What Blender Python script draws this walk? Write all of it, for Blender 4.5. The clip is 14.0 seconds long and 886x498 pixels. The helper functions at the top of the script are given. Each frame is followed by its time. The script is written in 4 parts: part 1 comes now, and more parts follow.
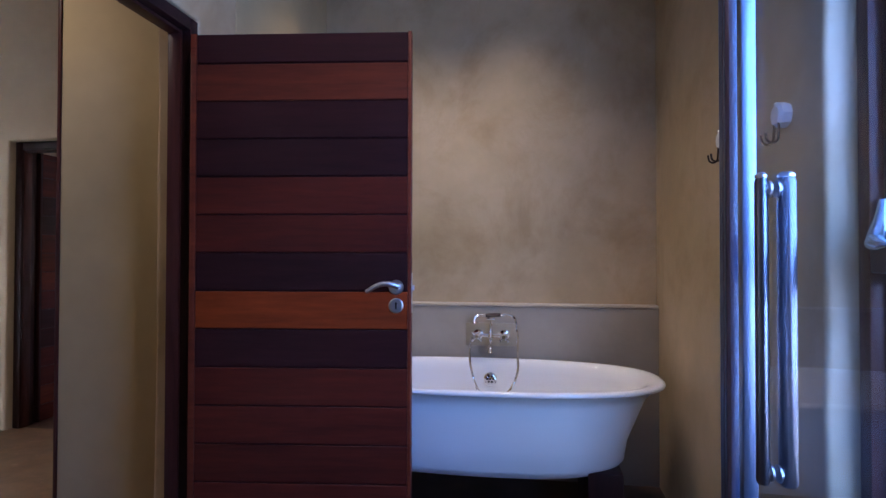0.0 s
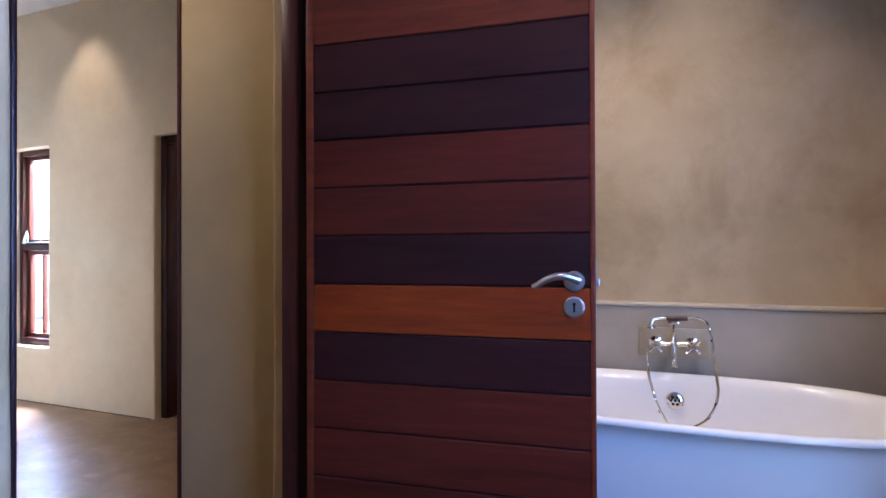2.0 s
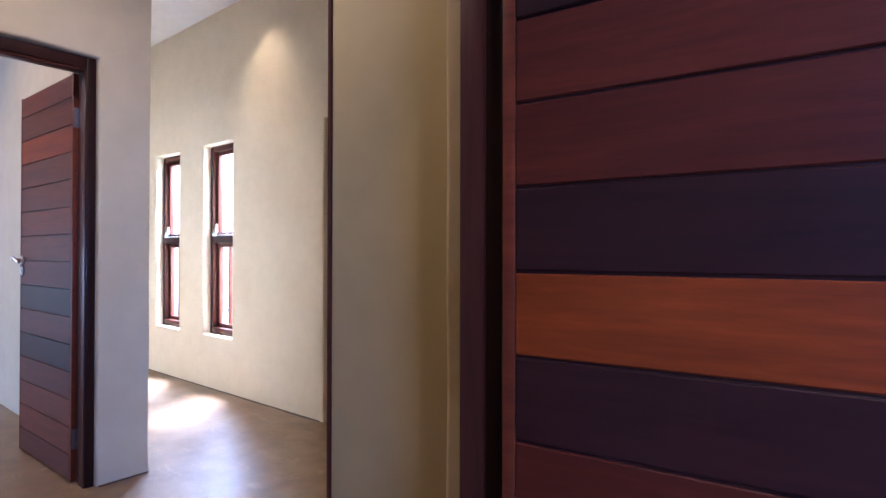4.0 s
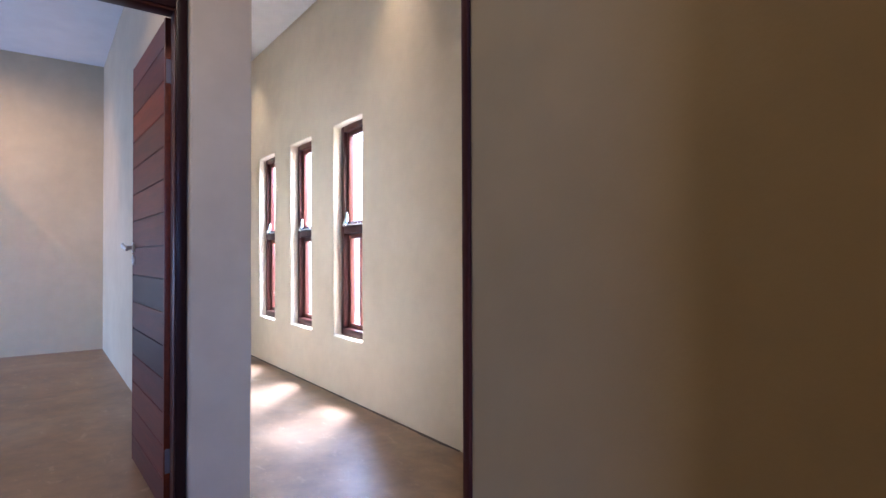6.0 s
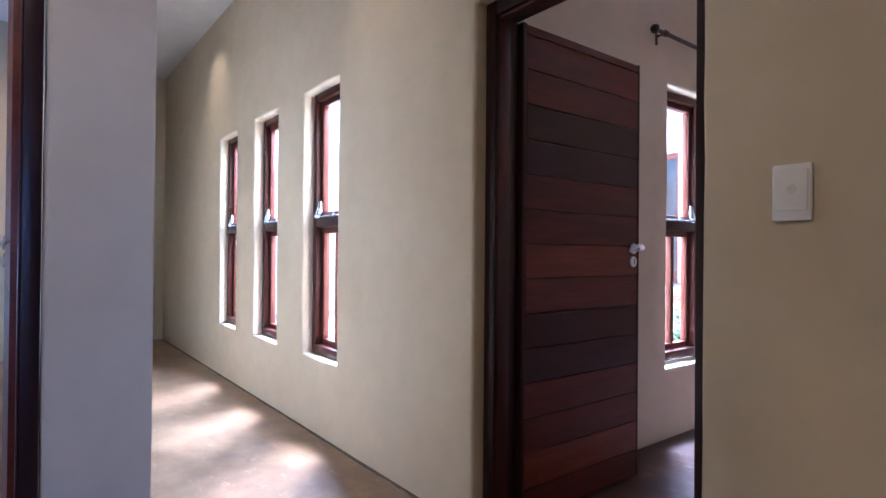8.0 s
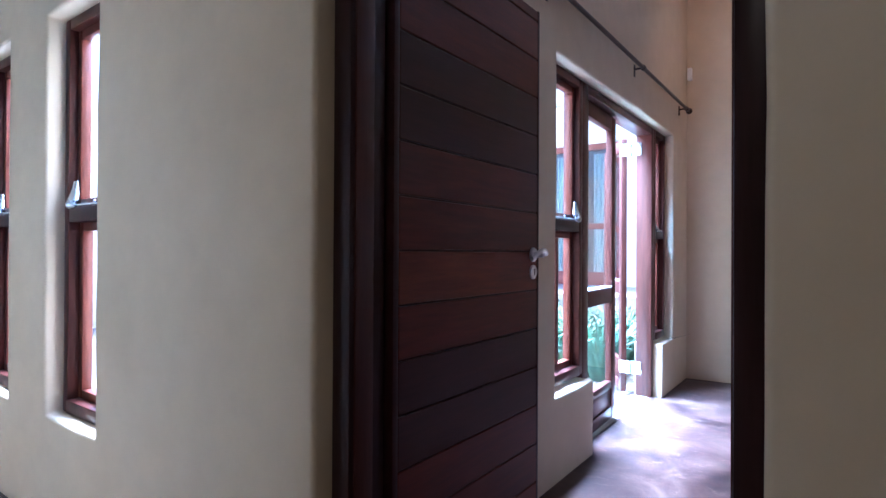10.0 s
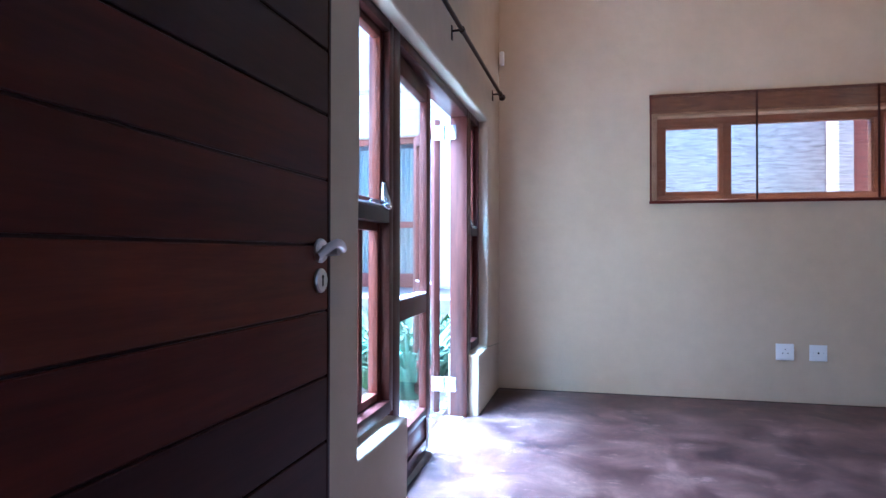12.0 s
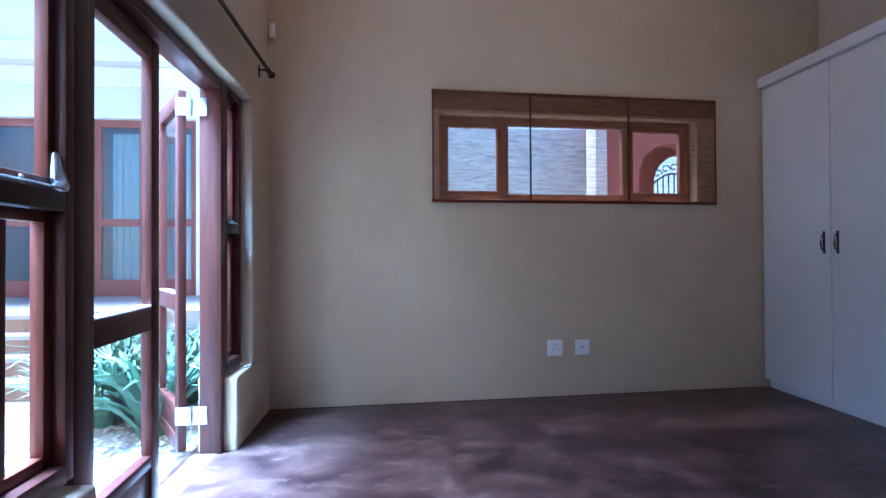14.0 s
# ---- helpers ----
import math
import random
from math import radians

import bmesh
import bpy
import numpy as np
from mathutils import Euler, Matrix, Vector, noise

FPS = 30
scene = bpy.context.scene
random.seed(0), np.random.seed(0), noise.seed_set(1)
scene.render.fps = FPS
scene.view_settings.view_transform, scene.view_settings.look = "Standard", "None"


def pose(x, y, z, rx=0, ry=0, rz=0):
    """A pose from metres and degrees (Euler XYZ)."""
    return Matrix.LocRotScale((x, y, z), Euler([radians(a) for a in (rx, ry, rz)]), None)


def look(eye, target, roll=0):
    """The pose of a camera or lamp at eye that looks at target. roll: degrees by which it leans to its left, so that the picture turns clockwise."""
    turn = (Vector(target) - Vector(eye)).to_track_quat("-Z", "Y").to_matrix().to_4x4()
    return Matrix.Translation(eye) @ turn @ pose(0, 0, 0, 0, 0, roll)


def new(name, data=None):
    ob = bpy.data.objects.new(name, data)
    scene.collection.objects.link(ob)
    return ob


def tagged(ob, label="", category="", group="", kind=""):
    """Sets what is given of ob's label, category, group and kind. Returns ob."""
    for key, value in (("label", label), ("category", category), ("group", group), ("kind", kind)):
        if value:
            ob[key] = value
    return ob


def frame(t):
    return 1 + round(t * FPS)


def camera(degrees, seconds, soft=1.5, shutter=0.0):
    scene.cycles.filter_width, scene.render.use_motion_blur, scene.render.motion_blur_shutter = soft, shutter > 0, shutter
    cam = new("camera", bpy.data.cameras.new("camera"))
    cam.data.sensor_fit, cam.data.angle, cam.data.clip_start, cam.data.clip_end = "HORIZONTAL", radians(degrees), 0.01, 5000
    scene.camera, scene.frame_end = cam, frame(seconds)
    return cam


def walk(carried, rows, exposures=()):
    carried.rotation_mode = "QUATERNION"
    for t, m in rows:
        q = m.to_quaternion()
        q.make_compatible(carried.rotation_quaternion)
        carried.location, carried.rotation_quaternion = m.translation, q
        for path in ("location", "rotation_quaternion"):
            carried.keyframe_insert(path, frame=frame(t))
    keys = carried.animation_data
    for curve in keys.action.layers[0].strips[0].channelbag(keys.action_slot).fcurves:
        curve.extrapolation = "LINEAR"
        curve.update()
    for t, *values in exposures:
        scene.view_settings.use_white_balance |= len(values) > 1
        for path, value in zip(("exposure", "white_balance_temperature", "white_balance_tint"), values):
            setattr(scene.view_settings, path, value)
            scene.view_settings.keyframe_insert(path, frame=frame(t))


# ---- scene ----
cam = camera(77.9, 14.0)
PATH = [
    (0, (-0.051, 1.465, 1.255), (-0.348, 3.443, 1.285), 0.1),
    (0.5, (-0.093, 1.58, 1.257), (-0.458, 3.547, 1.279), 0.0),
    (1, (-0.133, 1.702, 1.251), (-0.61, 3.645, 1.266), -0.1),
    (1.5, (-0.207, 1.823, 1.236), (-0.818, 3.727, 1.247), -0.1),
    (2, (-0.298, 1.95, 1.223), (-1.034, 3.809, 1.235), -0.2),
    (2.5, (-0.403, 2.067, 1.208), (-1.278, 3.866, 1.22), -0.2),
    (3, (-0.498, 2.209, 1.189), (-1.512, 3.933, 1.206), -0.1),
    (3.5, (-0.623, 2.374, 1.179), (-1.768, 4.014, 1.192), -0.0),
    (4, (-0.747, 2.502, 1.165), (-2.004, 4.057, 1.18), 0.1),
    (6.5, (-1.615, 3.192, 1.057), (-3.249, 4.345, 1.085), -0.3),
    (7, (-1.808, 3.300, 1.066), (-3.441, 4.454, 1.091), -0.3),
    (7.2, (-1.875, 3.339, 1.071), (-3.509, 4.492, 1.094), -0.1),
    (9.3, (-2.52, 3.819, 1.129), (-3.86, 5.303, 1.135), 0.4),
    (9.5, (-2.59, 3.882, 1.129), (-3.881, 5.41, 1.138), 0.2),
    (10, (-2.76, 4.054, 1.134), (-3.934, 5.674, 1.144), 0.3),
    (10.2, (-2.81, 4.157, 1.143), (-3.942, 5.806, 1.132), -0.1),
    (10.5, (-2.893, 4.292, 1.134), (-3.942, 5.995, 1.141), 0.3),
    (11, (-2.995, 4.47, 1.134), (-3.885, 6.262, 1.149), 0.1),
    (11.5, (-3.075, 4.649, 1.124), (-3.795, 6.514, 1.143), 0.0),
    (12, (-3.11, 4.825, 1.119), (-3.645, 6.752, 1.136), 0.1),
    (12.5, (-3.112, 4.981, 1.126), (-3.462, 6.95, 1.141), -0.0),
    (13, (-3.103, 5.104, 1.115), (-3.256, 7.098, 1.135), -0.0),
    (13.5, (-3.039, 5.209, 1.082), (-3.028, 7.209, 1.118), -0.3),
    (14, (-2.973, 5.289, 1.112), (-2.801, 7.281, 1.135), -0.3),
]
EXPOSURES = [(0, 2.75, 4950, 21), (1.5, 3.1, 5250, 21), (3, 3.32, 5150, 22), (4, 3.5, 5200, 22), (6.5, 3.0, 5200, 22), (7.2, 3.02, 5150, 22), (9.5, 2.38, 4650, 18), (10.5, 2.38, 4550, 17), (11.2, 2.36, 4500, 17), (12, 2.25, 4400, 13.5), (14, 1.55, 4350, 12.5)]
walk(cam, [(t, look(eye, target, roll)) for t, eye, target, roll in PATH], EXPOSURES)

# ---- world, sun and lamps ----
world = bpy.data.worlds.new("sky")
scene.world = world
world.use_nodes = True
wn = world.node_tree.nodes
sky = wn.new("ShaderNodeTexSky")
sky.sky_type = "NISHITA"
sky.sun_disc = False
SUN_DIR = Vector((-0.42, 0.50, 1.35)).normalized()
sky.sun_elevation = math.asin(SUN_DIR.z)
sky.sun_rotation = math.atan2(SUN_DIR.x, SUN_DIR.y)
world.node_tree.links.new(sky.outputs[0], wn["Background"].inputs[0])
wn["Background"].inputs[1].default_value = 0.15


def lamp(name, kind, place, target, energy, colour, **more):
    data = bpy.data.lights.new(name, kind)
    data.energy, data.color = energy, colour
    for key, value in more.items():
        if key == "radius":
            data.shadow_soft_size = value
        if key == "cone":
            data.spot_size = radians(value)
            data.spot_blend = 0.9
        if key == "size":
            data.shape, data.size, data.size_y = "RECTANGLE", value[0], value[1]
        if key == "angle":
            data.angle = radians(value)
        if key == "spread":
            data.spread = radians(value)
    ob = new(name, data)
    ob.matrix_world = look(place, target)
    return ob


lamp("sun", "SUN", tuple(SUN_DIR * 20), (0, 0, 0), 5.0, (1.0, 0.97, 0.95), angle=15)
WARM = (1.0, 0.76, 0.46)
for x in (-4.42, -7.3):
    lamp("downlight", "SPOT", (x, 4.50, 3.20), (x, 4.92, 2.30), 3.6, WARM, radius=0.05, cone=64)
for x in (-0.75, -0.15):
    lamp("bath_downlight", "SPOT", (x, 4.12, 3.20), (x, 4.20, 0), 9, WARM, radius=0.06, cone=80)
lamp("bath_downlight", "SPOT", (-0.3, 2.4, 3.20), (-0.5, 2.7, 0), 7, (1.0, 0.72, 0.44), radius=0.06, cone=130)
# added lamp with no known fitting, to brighten the lobby walls
lamp("lobby_warm_fill", "SPOT", (-2.7, 2.95, 3.16), (-2.7, 3.15, 0), 10, (1.0, 0.76, 0.47), radius=0.08, cone=150)
# added warm lamps, unseen: one for the open leaf, one for the far wall
lamp("bedroom_warm_fill", "SPOT", (-5.3, 1.7, 3.18), (-4.6, 3.5, 0.9), 13, (1.0, 0.74, 0.46), radius=0.08, cone=110)
lamp("bedroom_warm_fill", "SPOT", (-7.6, 2.2, 3.18), (-8.6, 2.6, 1.2), 15, (1.0, 0.64, 0.32), radius=0.08, cone=125)
# added warm lamps without a seen fitting, to tint the upper back wall
for x in (-2.9, -1.0):
    lamp("room_warm_fill", "SPOT", (x, 7.9, 3.42), (x, 9.35, 2.6), 7, (1.0, 0.54, 0.24), radius=0.08, cone=140)
# area lamps outside, added to the sky light through windows and doors
lamp("sky_bath_window", "AREA", (1.25, 2.2, 1.5), (0.0, 2.9, 0.9), 15, (0.40, 0.62, 1.0), size=(1.8, 1.9))
# added low blue lamp behind an unseen opening made for it
lamp("bedroom_blue_fill", "AREA", (-7.9, -0.35, 0.8), (-8.6, 2.6, 0.3), 11, (0.34, 0.58, 1.0), size=(1.4, 1.0))
lamp("sky_doors", "AREA", (-7.2, 8.2, 4.8), (-3.6, 7.9, 0.2), 235, (0.74, 0.83, 1.0), size=(4.0, 3.0), spread=100)
# added narrow lamp that makes the bright floor patch inside the garden doors
lamp("threshold_patch_lamp", "AREA", (-4.75, 7.8, 4.4), (-3.65, 7.8, 0.0), 240, (0.46, 0.77, 1.0), size=(1.6, 0.9), spread=60)
lamp("sky_hall_windows", "AREA", (-6.3, 6.2, 2.3), (-6.1, 4.9, 1.0), 310, (0.70, 0.83, 1.0), size=(4.2, 3.0))


# ---- materials ----
def material(name, base=(0.5, 0.5, 0.5), rough=0.6, metal=0.0):
    m = bpy.data.materials.new(name)
    m.use_nodes = True
    b = m.node_tree.nodes["Principled BSDF"]
    b.inputs["Base Color"].default_value = (*base, 1)
    b.inputs["Roughness"].default_value = rough
    b.inputs["Metallic"].default_value = metal
    return m, m.node_tree, b


def noise_node(nt, scale, detail=4, stretch=(1, 1, 1), space="Object", rough=0.55):
    co = nt.nodes.new("ShaderNodeTexCoord")
    mp = nt.nodes.new("ShaderNodeMapping")
    mp.inputs["Scale"].default_value = stretch
    nz = nt.nodes.new("ShaderNodeTexNoise")
    nz.inputs["Scale"].default_value = scale
    nz.inputs["Detail"].default_value = detail
    nz.inputs["Roughness"].default_value = rough
    nt.links.new(co.outputs[space], mp.inputs[0])
    nt.links.new(mp.outputs[0], nz.inputs["Vector"])
    return nz


def ramp_node(nt, source, stops):
    r = nt.nodes.new("ShaderNodeValToRGB")
    while len(r.color_ramp.elements) < len(stops):
        r.color_ramp.elements.new(0.5)
    for e, (p, c) in zip(r.color_ramp.elements, stops):
        e.position = p
        e.color = (*c, 1) if len(c) == 3 else c
    nt.links.new(source, r.inputs[0])
    return r


def mix_node(nt, a, b, fac, blend="MIX"):
    m = nt.nodes.new("ShaderNodeMix")
    m.data_type, m.blend_type = "RGBA", blend
    for key, value in ((6, a), (7, b), (0, fac)):
        if hasattr(value, "links"):
            nt.links.new(value, m.inputs[key])
        elif key == 0:
            m.inputs[0].default_value = value
        else:
            m.inputs[key].default_value = (*value, 1)
    return m.outputs[2]


def bump_node(nt, b, source, strength, distance, under=None):
    n = nt.nodes.new("ShaderNodeBump")
    n.inputs["Strength"].default_value = strength
    n.inputs["Distance"].default_value = distance
    nt.links.new(source, n.inputs["Height"])
    if under:
        nt.links.new(under.outputs[0], n.inputs["Normal"])
    nt.links.new(n.outputs[0], b.inputs["Normal"])
    return n


def plaster(name, light, dark, rough=0.75, big=1.1, contrast=(0.35, 0.68), wave=0.012, stain=None):
    m, nt, b = material(name, light, rough)
    n1 = noise_node(nt, big, 5)
    n2 = noise_node(nt, big * 7, 5)
    n3 = noise_node(nt, 160, 3)
    r1 = ramp_node(nt, n1.outputs[0], [(contrast[0], dark), (contrast[1], light)])
    r2 = ramp_node(nt, n2.outputs[0], [(0.3, (0.93, 0.93, 0.93)), (0.7, (1, 1, 1))])
    col = mix_node(nt, r1.outputs[0], r2.outputs[0], 1.0, "MULTIPLY")
    if stain:
        n4 = noise_node(nt, 2.1, 8, (1.0, 1.0, 0.8), rough=0.68)
        n4.inputs["Distortion"].default_value = 0.4
        r4 = ramp_node(nt, n4.outputs[0], [(0.36, stain), (0.52, (1, 1, 1)), (0.70, (1.06, 1.05, 1.02))])
        col = mix_node(nt, col, r4.outputs[0], 1.0, "MULTIPLY")
    nt.links.new(col, b.inputs["Base Color"])
    w = noise_node(nt, 3.2, 3)
    a = bump_node(nt, b, w.outputs[0], 0.6, wave)
    a2 = bump_node(nt, b, n2.outputs[0], 0.5, 0.003, a)
    bump_node(nt, b, n3.outputs[0], 0.25, 0.0008, a2)
    return m


def polished_floor(name, stops, rough=(0.16, 0.34), spec=0.5, size=1.5, streak=0.0):
    """Burnished cement screed: clouds, trowel streaks and small pale scuffs."""
    m, nt, b = material(name, (0.2, 0.15, 0.1), 0.25)
    n1 = noise_node(nt, size, 8, rough=0.66)
    n1.inputs["Distortion"].default_value = 0.6 + streak
    n2 = noise_node(nt, 7, 6)
    n2.inputs["Distortion"].default_value = streak
    r1 = ramp_node(nt, n1.outputs[0], stops)
    r2 = ramp_node(nt, n2.outputs[0], [(0.32, (0.62, 0.60, 0.60)), (0.68, (1.18, 1.14, 1.12))])
    col = mix_node(nt, r1.outputs[0], r2.outputs[0], 0.85, "MULTIPLY")
    n3 = noise_node(nt, 5.5, 9, (1.0, 1.9, 1.0), rough=0.72)
    n3.inputs["Distortion"].default_value = 0.4
    r3 = ramp_node(nt, n3.outputs[0], [(0.57, (0, 0, 0)), (0.72, (1, 1, 1))])
    pale = tuple(min(1.0, c * 1.5 + 0.02) for c in stops[-1][1])
    fade = nt.nodes.new("ShaderNodeMath")
    fade.operation = "MULTIPLY"
    fade.inputs[1].default_value = 0.55
    nt.links.new(r3.outputs[0], fade.inputs[0])
    nt.links.new(mix_node(nt, col, pale, fade.outputs[0]), b.inputs["Base Color"])
    mr = nt.nodes.new("ShaderNodeMapRange")
    mr.inputs["To Min"].default_value, mr.inputs["To Max"].default_value = rough
    nt.links.new(n2.outputs[0], mr.inputs[0])
    nt.links.new(mr.outputs[0], b.inputs["Roughness"])
    w = noise_node(nt, 2.6, 3)
    a = bump_node(nt, b, w.outputs[0], 0.35, 0.006)
    bump_node(nt, b, n3.outputs[0], 0.12, 0.002, a)
    b.inputs["Specular IOR Level"].default_value = spec
    return m


def timber(name, a, c, rough=0.42, along=(1.2, 14, 14)):
    """a and c: the dark and light tone; along: how the grain is stretched."""
    m, nt, b = material(name, a, rough)
    n1 = noise_node(nt, 1.6, 6, along, rough=0.6)
    n1.inputs["Distortion"].default_value = 0.5
    n2 = noise_node(nt, 9, 4, along)
    info = nt.nodes.new("ShaderNodeObjectInfo")
    r1 = ramp_node(nt, n1.outputs[0], [(0.30, a), (0.72, c)])
    r2 = ramp_node(nt, n2.outputs[0], [(0.35, (0.78, 0.76, 0.76)), (0.65, (1.08, 1.05, 1.05))])
    col = mix_node(nt, r1.outputs[0], r2.outputs[0], 0.7, "MULTIPLY")
    r3 = ramp_node(nt, info.outputs["Random"], [(0, (0.82, 0.82, 0.84)), (1, (1.15, 1.1, 1.08))])
    nt.links.new(mix_node(nt, col, r3.outputs[0], 1.0, "MULTIPLY"), b.inputs["Base Color"])
    bump_node(nt, b, n2.outputs[0], 0.15, 0.0008)
    b.inputs["Specular IOR Level"].default_value = 0.22
    return m


PLASTER_HALL = plaster("plaster_tan", (0.63, 0.55, 0.405), (0.56, 0.475, 0.335))
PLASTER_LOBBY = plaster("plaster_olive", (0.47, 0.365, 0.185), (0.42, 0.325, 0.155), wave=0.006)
PLASTER_BATH = plaster("plaster_bath", (0.60, 0.46, 0.285), (0.46, 0.345, 0.180), 0.5, 1.3, (0.36, 0.66), stain=(0.84, 0.79, 0.70))
PLASTER_DADO = plaster("plaster_grey", (0.40, 0.345, 0.275), (0.33, 0.28, 0.22), 0.45, 1.4)
FLOOR_EDGE = plaster("floor_edge_dark", (0.075, 0.048, 0.032), (0.035, 0.022, 0.016), 0.5, 9)
# paler plaster: light caught by the dado's top ledge, put into the colour
PLASTER_LIT_LEDGE = plaster("plaster_lit_ledge", (0.58, 0.49, 0.37), (0.50, 0.42, 0.31), 0.35, 3)
PLASTER_ROOM = plaster("plaster_ochre", (0.58, 0.468, 0.33), (0.52, 0.415, 0.285))
PAINT_CEILING = plaster("ceiling_white", (0.80, 0.79, 0.78), (0.76, 0.75, 0.75), 0.8, 0.8, wave=0.002)
FLOOR_HALL = polished_floor("screed_brown", [(0.25, (0.14, 0.083, 0.043)), (0.5, (0.24, 0.155, 0.088)), (0.75, (0.31, 0.22, 0.135))], (0.30, 0.46))
FLOOR_ROOM = polished_floor("screed_red", [(0.34, (0.020, 0.009, 0.009)), (0.46, (0.052, 0.024, 0.020)), (0.57, (0.088, 0.046, 0.036)), (0.74, (0.17, 0.105, 0.082))], (0.28, 0.42), 0.35, 3.0, 0.0)
FLOOR_BATH = polished_floor("screed_dark", [(0.3, (0.05, 0.03, 0.025)), (0.7, (0.10, 0.065, 0.05))], (0.31, 0.42))
WOOD_DARK = timber("wood_dark", (0.022, 0.0050, 0.0046), (0.040, 0.0090, 0.0078))
WOOD_MID = timber("wood_mid", (0.058, 0.0085, 0.0045), (0.108, 0.0162, 0.0068))
WOOD_RED = timber("wood_red", (0.090, 0.0165, 0.0070), (0.165, 0.032, 0.0105))
WOOD_ORANGE = timber("wood_orange", (0.135, 0.0190, 0.0030), (0.250, 0.0385, 0.0048))
FRAME_WOOD = timber("frame_wood", (0.045, 0.014, 0.011), (0.085, 0.026, 0.018), 0.32, (14, 14, 1.2))
FRAME_DARK = timber("frame_wood_dark", (0.018, 0.008, 0.009), (0.034, 0.013, 0.013), 0.35, (14, 14, 1.2))
SASH_WOOD = timber("sash_wood", (0.075, 0.020, 0.013), (0.135, 0.039, 0.023), 0.34, (14, 14, 1.2))
PINE = timber("pine_frame", (0.24, 0.11, 0.055), (0.36, 0.18, 0.10), 0.4, (1.2, 14, 14))
CHROME = material("chrome", (0.86, 0.86, 0.88), 0.07, 1.0)[0]
STEEL = material("brushed_steel", (0.62, 0.62, 0.64), 0.30, 1.0)[0]
SATIN = material("satin_steel", (0.19, 0.19, 0.22), 0.28, 1.0)[0]
STAY = material("window_stay_metal", (0.55, 0.62, 0.68), 0.25, 0.9)[0]
BRONZE = material("dark_bronze", (0.06, 0.045, 0.04), 0.4, 0.9)[0]
BLACK = material("black_gap", (0.01, 0.01, 0.01), 0.7)[0]
ENAMEL = material("white_enamel", (0.84, 0.83, 0.83), 0.09)[0]
TUB_PAINT = material("tub_outer_white", (0.80, 0.81, 0.83), 0.28)[0]
PLASTIC = material("white_plastic", (0.80, 0.80, 0.80), 0.35)[0]
GRIP = material("brown_grip", (0.05, 0.028, 0.02), 0.4)[0]
STONE_PLATE = plaster("stone_plate", (0.42, 0.36, 0.26), (0.36, 0.30, 0.21), 0.35, 9)


def cupboard_paint():
    m, nt, b = material("cupboard_paint", (0.66, 0.63, 0.61), 0.38)
    n = noise_node(nt, 60, 3)
    bump_node(nt, b, n.outputs[0], 0.1, 0.0006)
    n2 = noise_node(nt, 1.3, 3)
    r = ramp_node(nt, n2.outputs[0], [(0.3, (0.63, 0.60, 0.58)), (0.7, (0.68, 0.655, 0.635))])
    nt.links.new(r.outputs[0], b.inputs["Base Color"])
    return m


CUPBOARD = cupboard_paint()


def clear_glass(name="glass", tint=(1, 1, 1), gloss=0.0):
    m = bpy.data.materials.new(name)
    m.use_nodes = True
    nt = m.node_tree
    nt.nodes.remove(nt.nodes["Principled BSDF"])
    tr = nt.nodes.new("ShaderNodeBsdfTransparent")
    tr.inputs[0].default_value = (*tint, 1)
    gl = nt.nodes.new("ShaderNodeBsdfGlossy")
    gl.inputs["Roughness"].default_value = 0.02
    lw = nt.nodes.new("ShaderNodeLayerWeight")
    pw = nt.nodes.new("ShaderNodeMath")
    pw.operation = "POWER"
    pw.inputs[1].default_value = 5.0
    nt.links.new(lw.outputs["Facing"], pw.inputs[0])
    fr = nt.nodes.new("ShaderNodeMath")
    fr.operation = "MULTIPLY_ADD"
    fr.inputs[1].default_value, fr.inputs[2].default_value = 0.9, 0.04
    nt.links.new(pw.outputs[0], fr.inputs[0])
    mx = nt.nodes.new("ShaderNodeMixShader")
    nt.links.new(fr.outputs[0], mx.inputs[0])
    nt.links.new(tr.outputs[0], mx.inputs[1])
    nt.links.new(gl.outputs[0], mx.inputs[2])
    nt.links.new(mx.outputs[0], nt.nodes["Material Output"].inputs[0])
    return m


GLASS = clear_glass()
SHOWER_GLASS = clear_glass("shower_glass", (0.80, 0.87, 1.0))
DULL_ALUMINIUM = material("dull_aluminium", (0.14, 0.11, 0.16), 0.6, 0.4)[0]
ALUMINIUM = material("aluminium", (0.30, 0.34, 0.46), 0.35, 1.0)[0]


def blind_material():
    """Woven grass cloth that lets light through."""
    m = bpy.data.materials.new("woven_blind")
    m.use_nodes = True
    nt = m.node_tree
    b = nt.nodes["Principled BSDF"]
    n = noise_node(nt, 5, 4, (1.5, 1, 60), "Object")
    r = ramp_node(nt, n.outputs[0], [(0.35, (0.19, 0.098, 0.058)), (0.65, (0.25, 0.138, 0.085))])
    nt.links.new(r.outputs[0], b.inputs["Base Color"])
    b.inputs["Roughness"].default_value = 0.8
    tr = nt.nodes.new("ShaderNodeBsdfTransparent")
    tr.inputs[0].default_value = (1.0, 0.93, 0.88, 1)
    mx = nt.nodes.new("ShaderNodeMixShader")
    n2 = noise_node(nt, 14, 3, (1.0, 1, 22), "Object")
    r2 = ramp_node(nt, n2.outputs[0], [(0.34, (0.60, 0.60, 0.60)), (0.48, (0.74, 0.74, 0.74)), (0.64, (0.82, 0.82, 0.82))])
    nt.links.new(r2.outputs[0], mx.inputs[0])
    nt.links.new(b.outputs[0], mx.inputs[1])
    nt.links.new(tr.outputs[0], mx.inputs[2])
    nt.links.new(mx.outputs[0], nt.nodes["Material Output"].inputs[0])
    return m


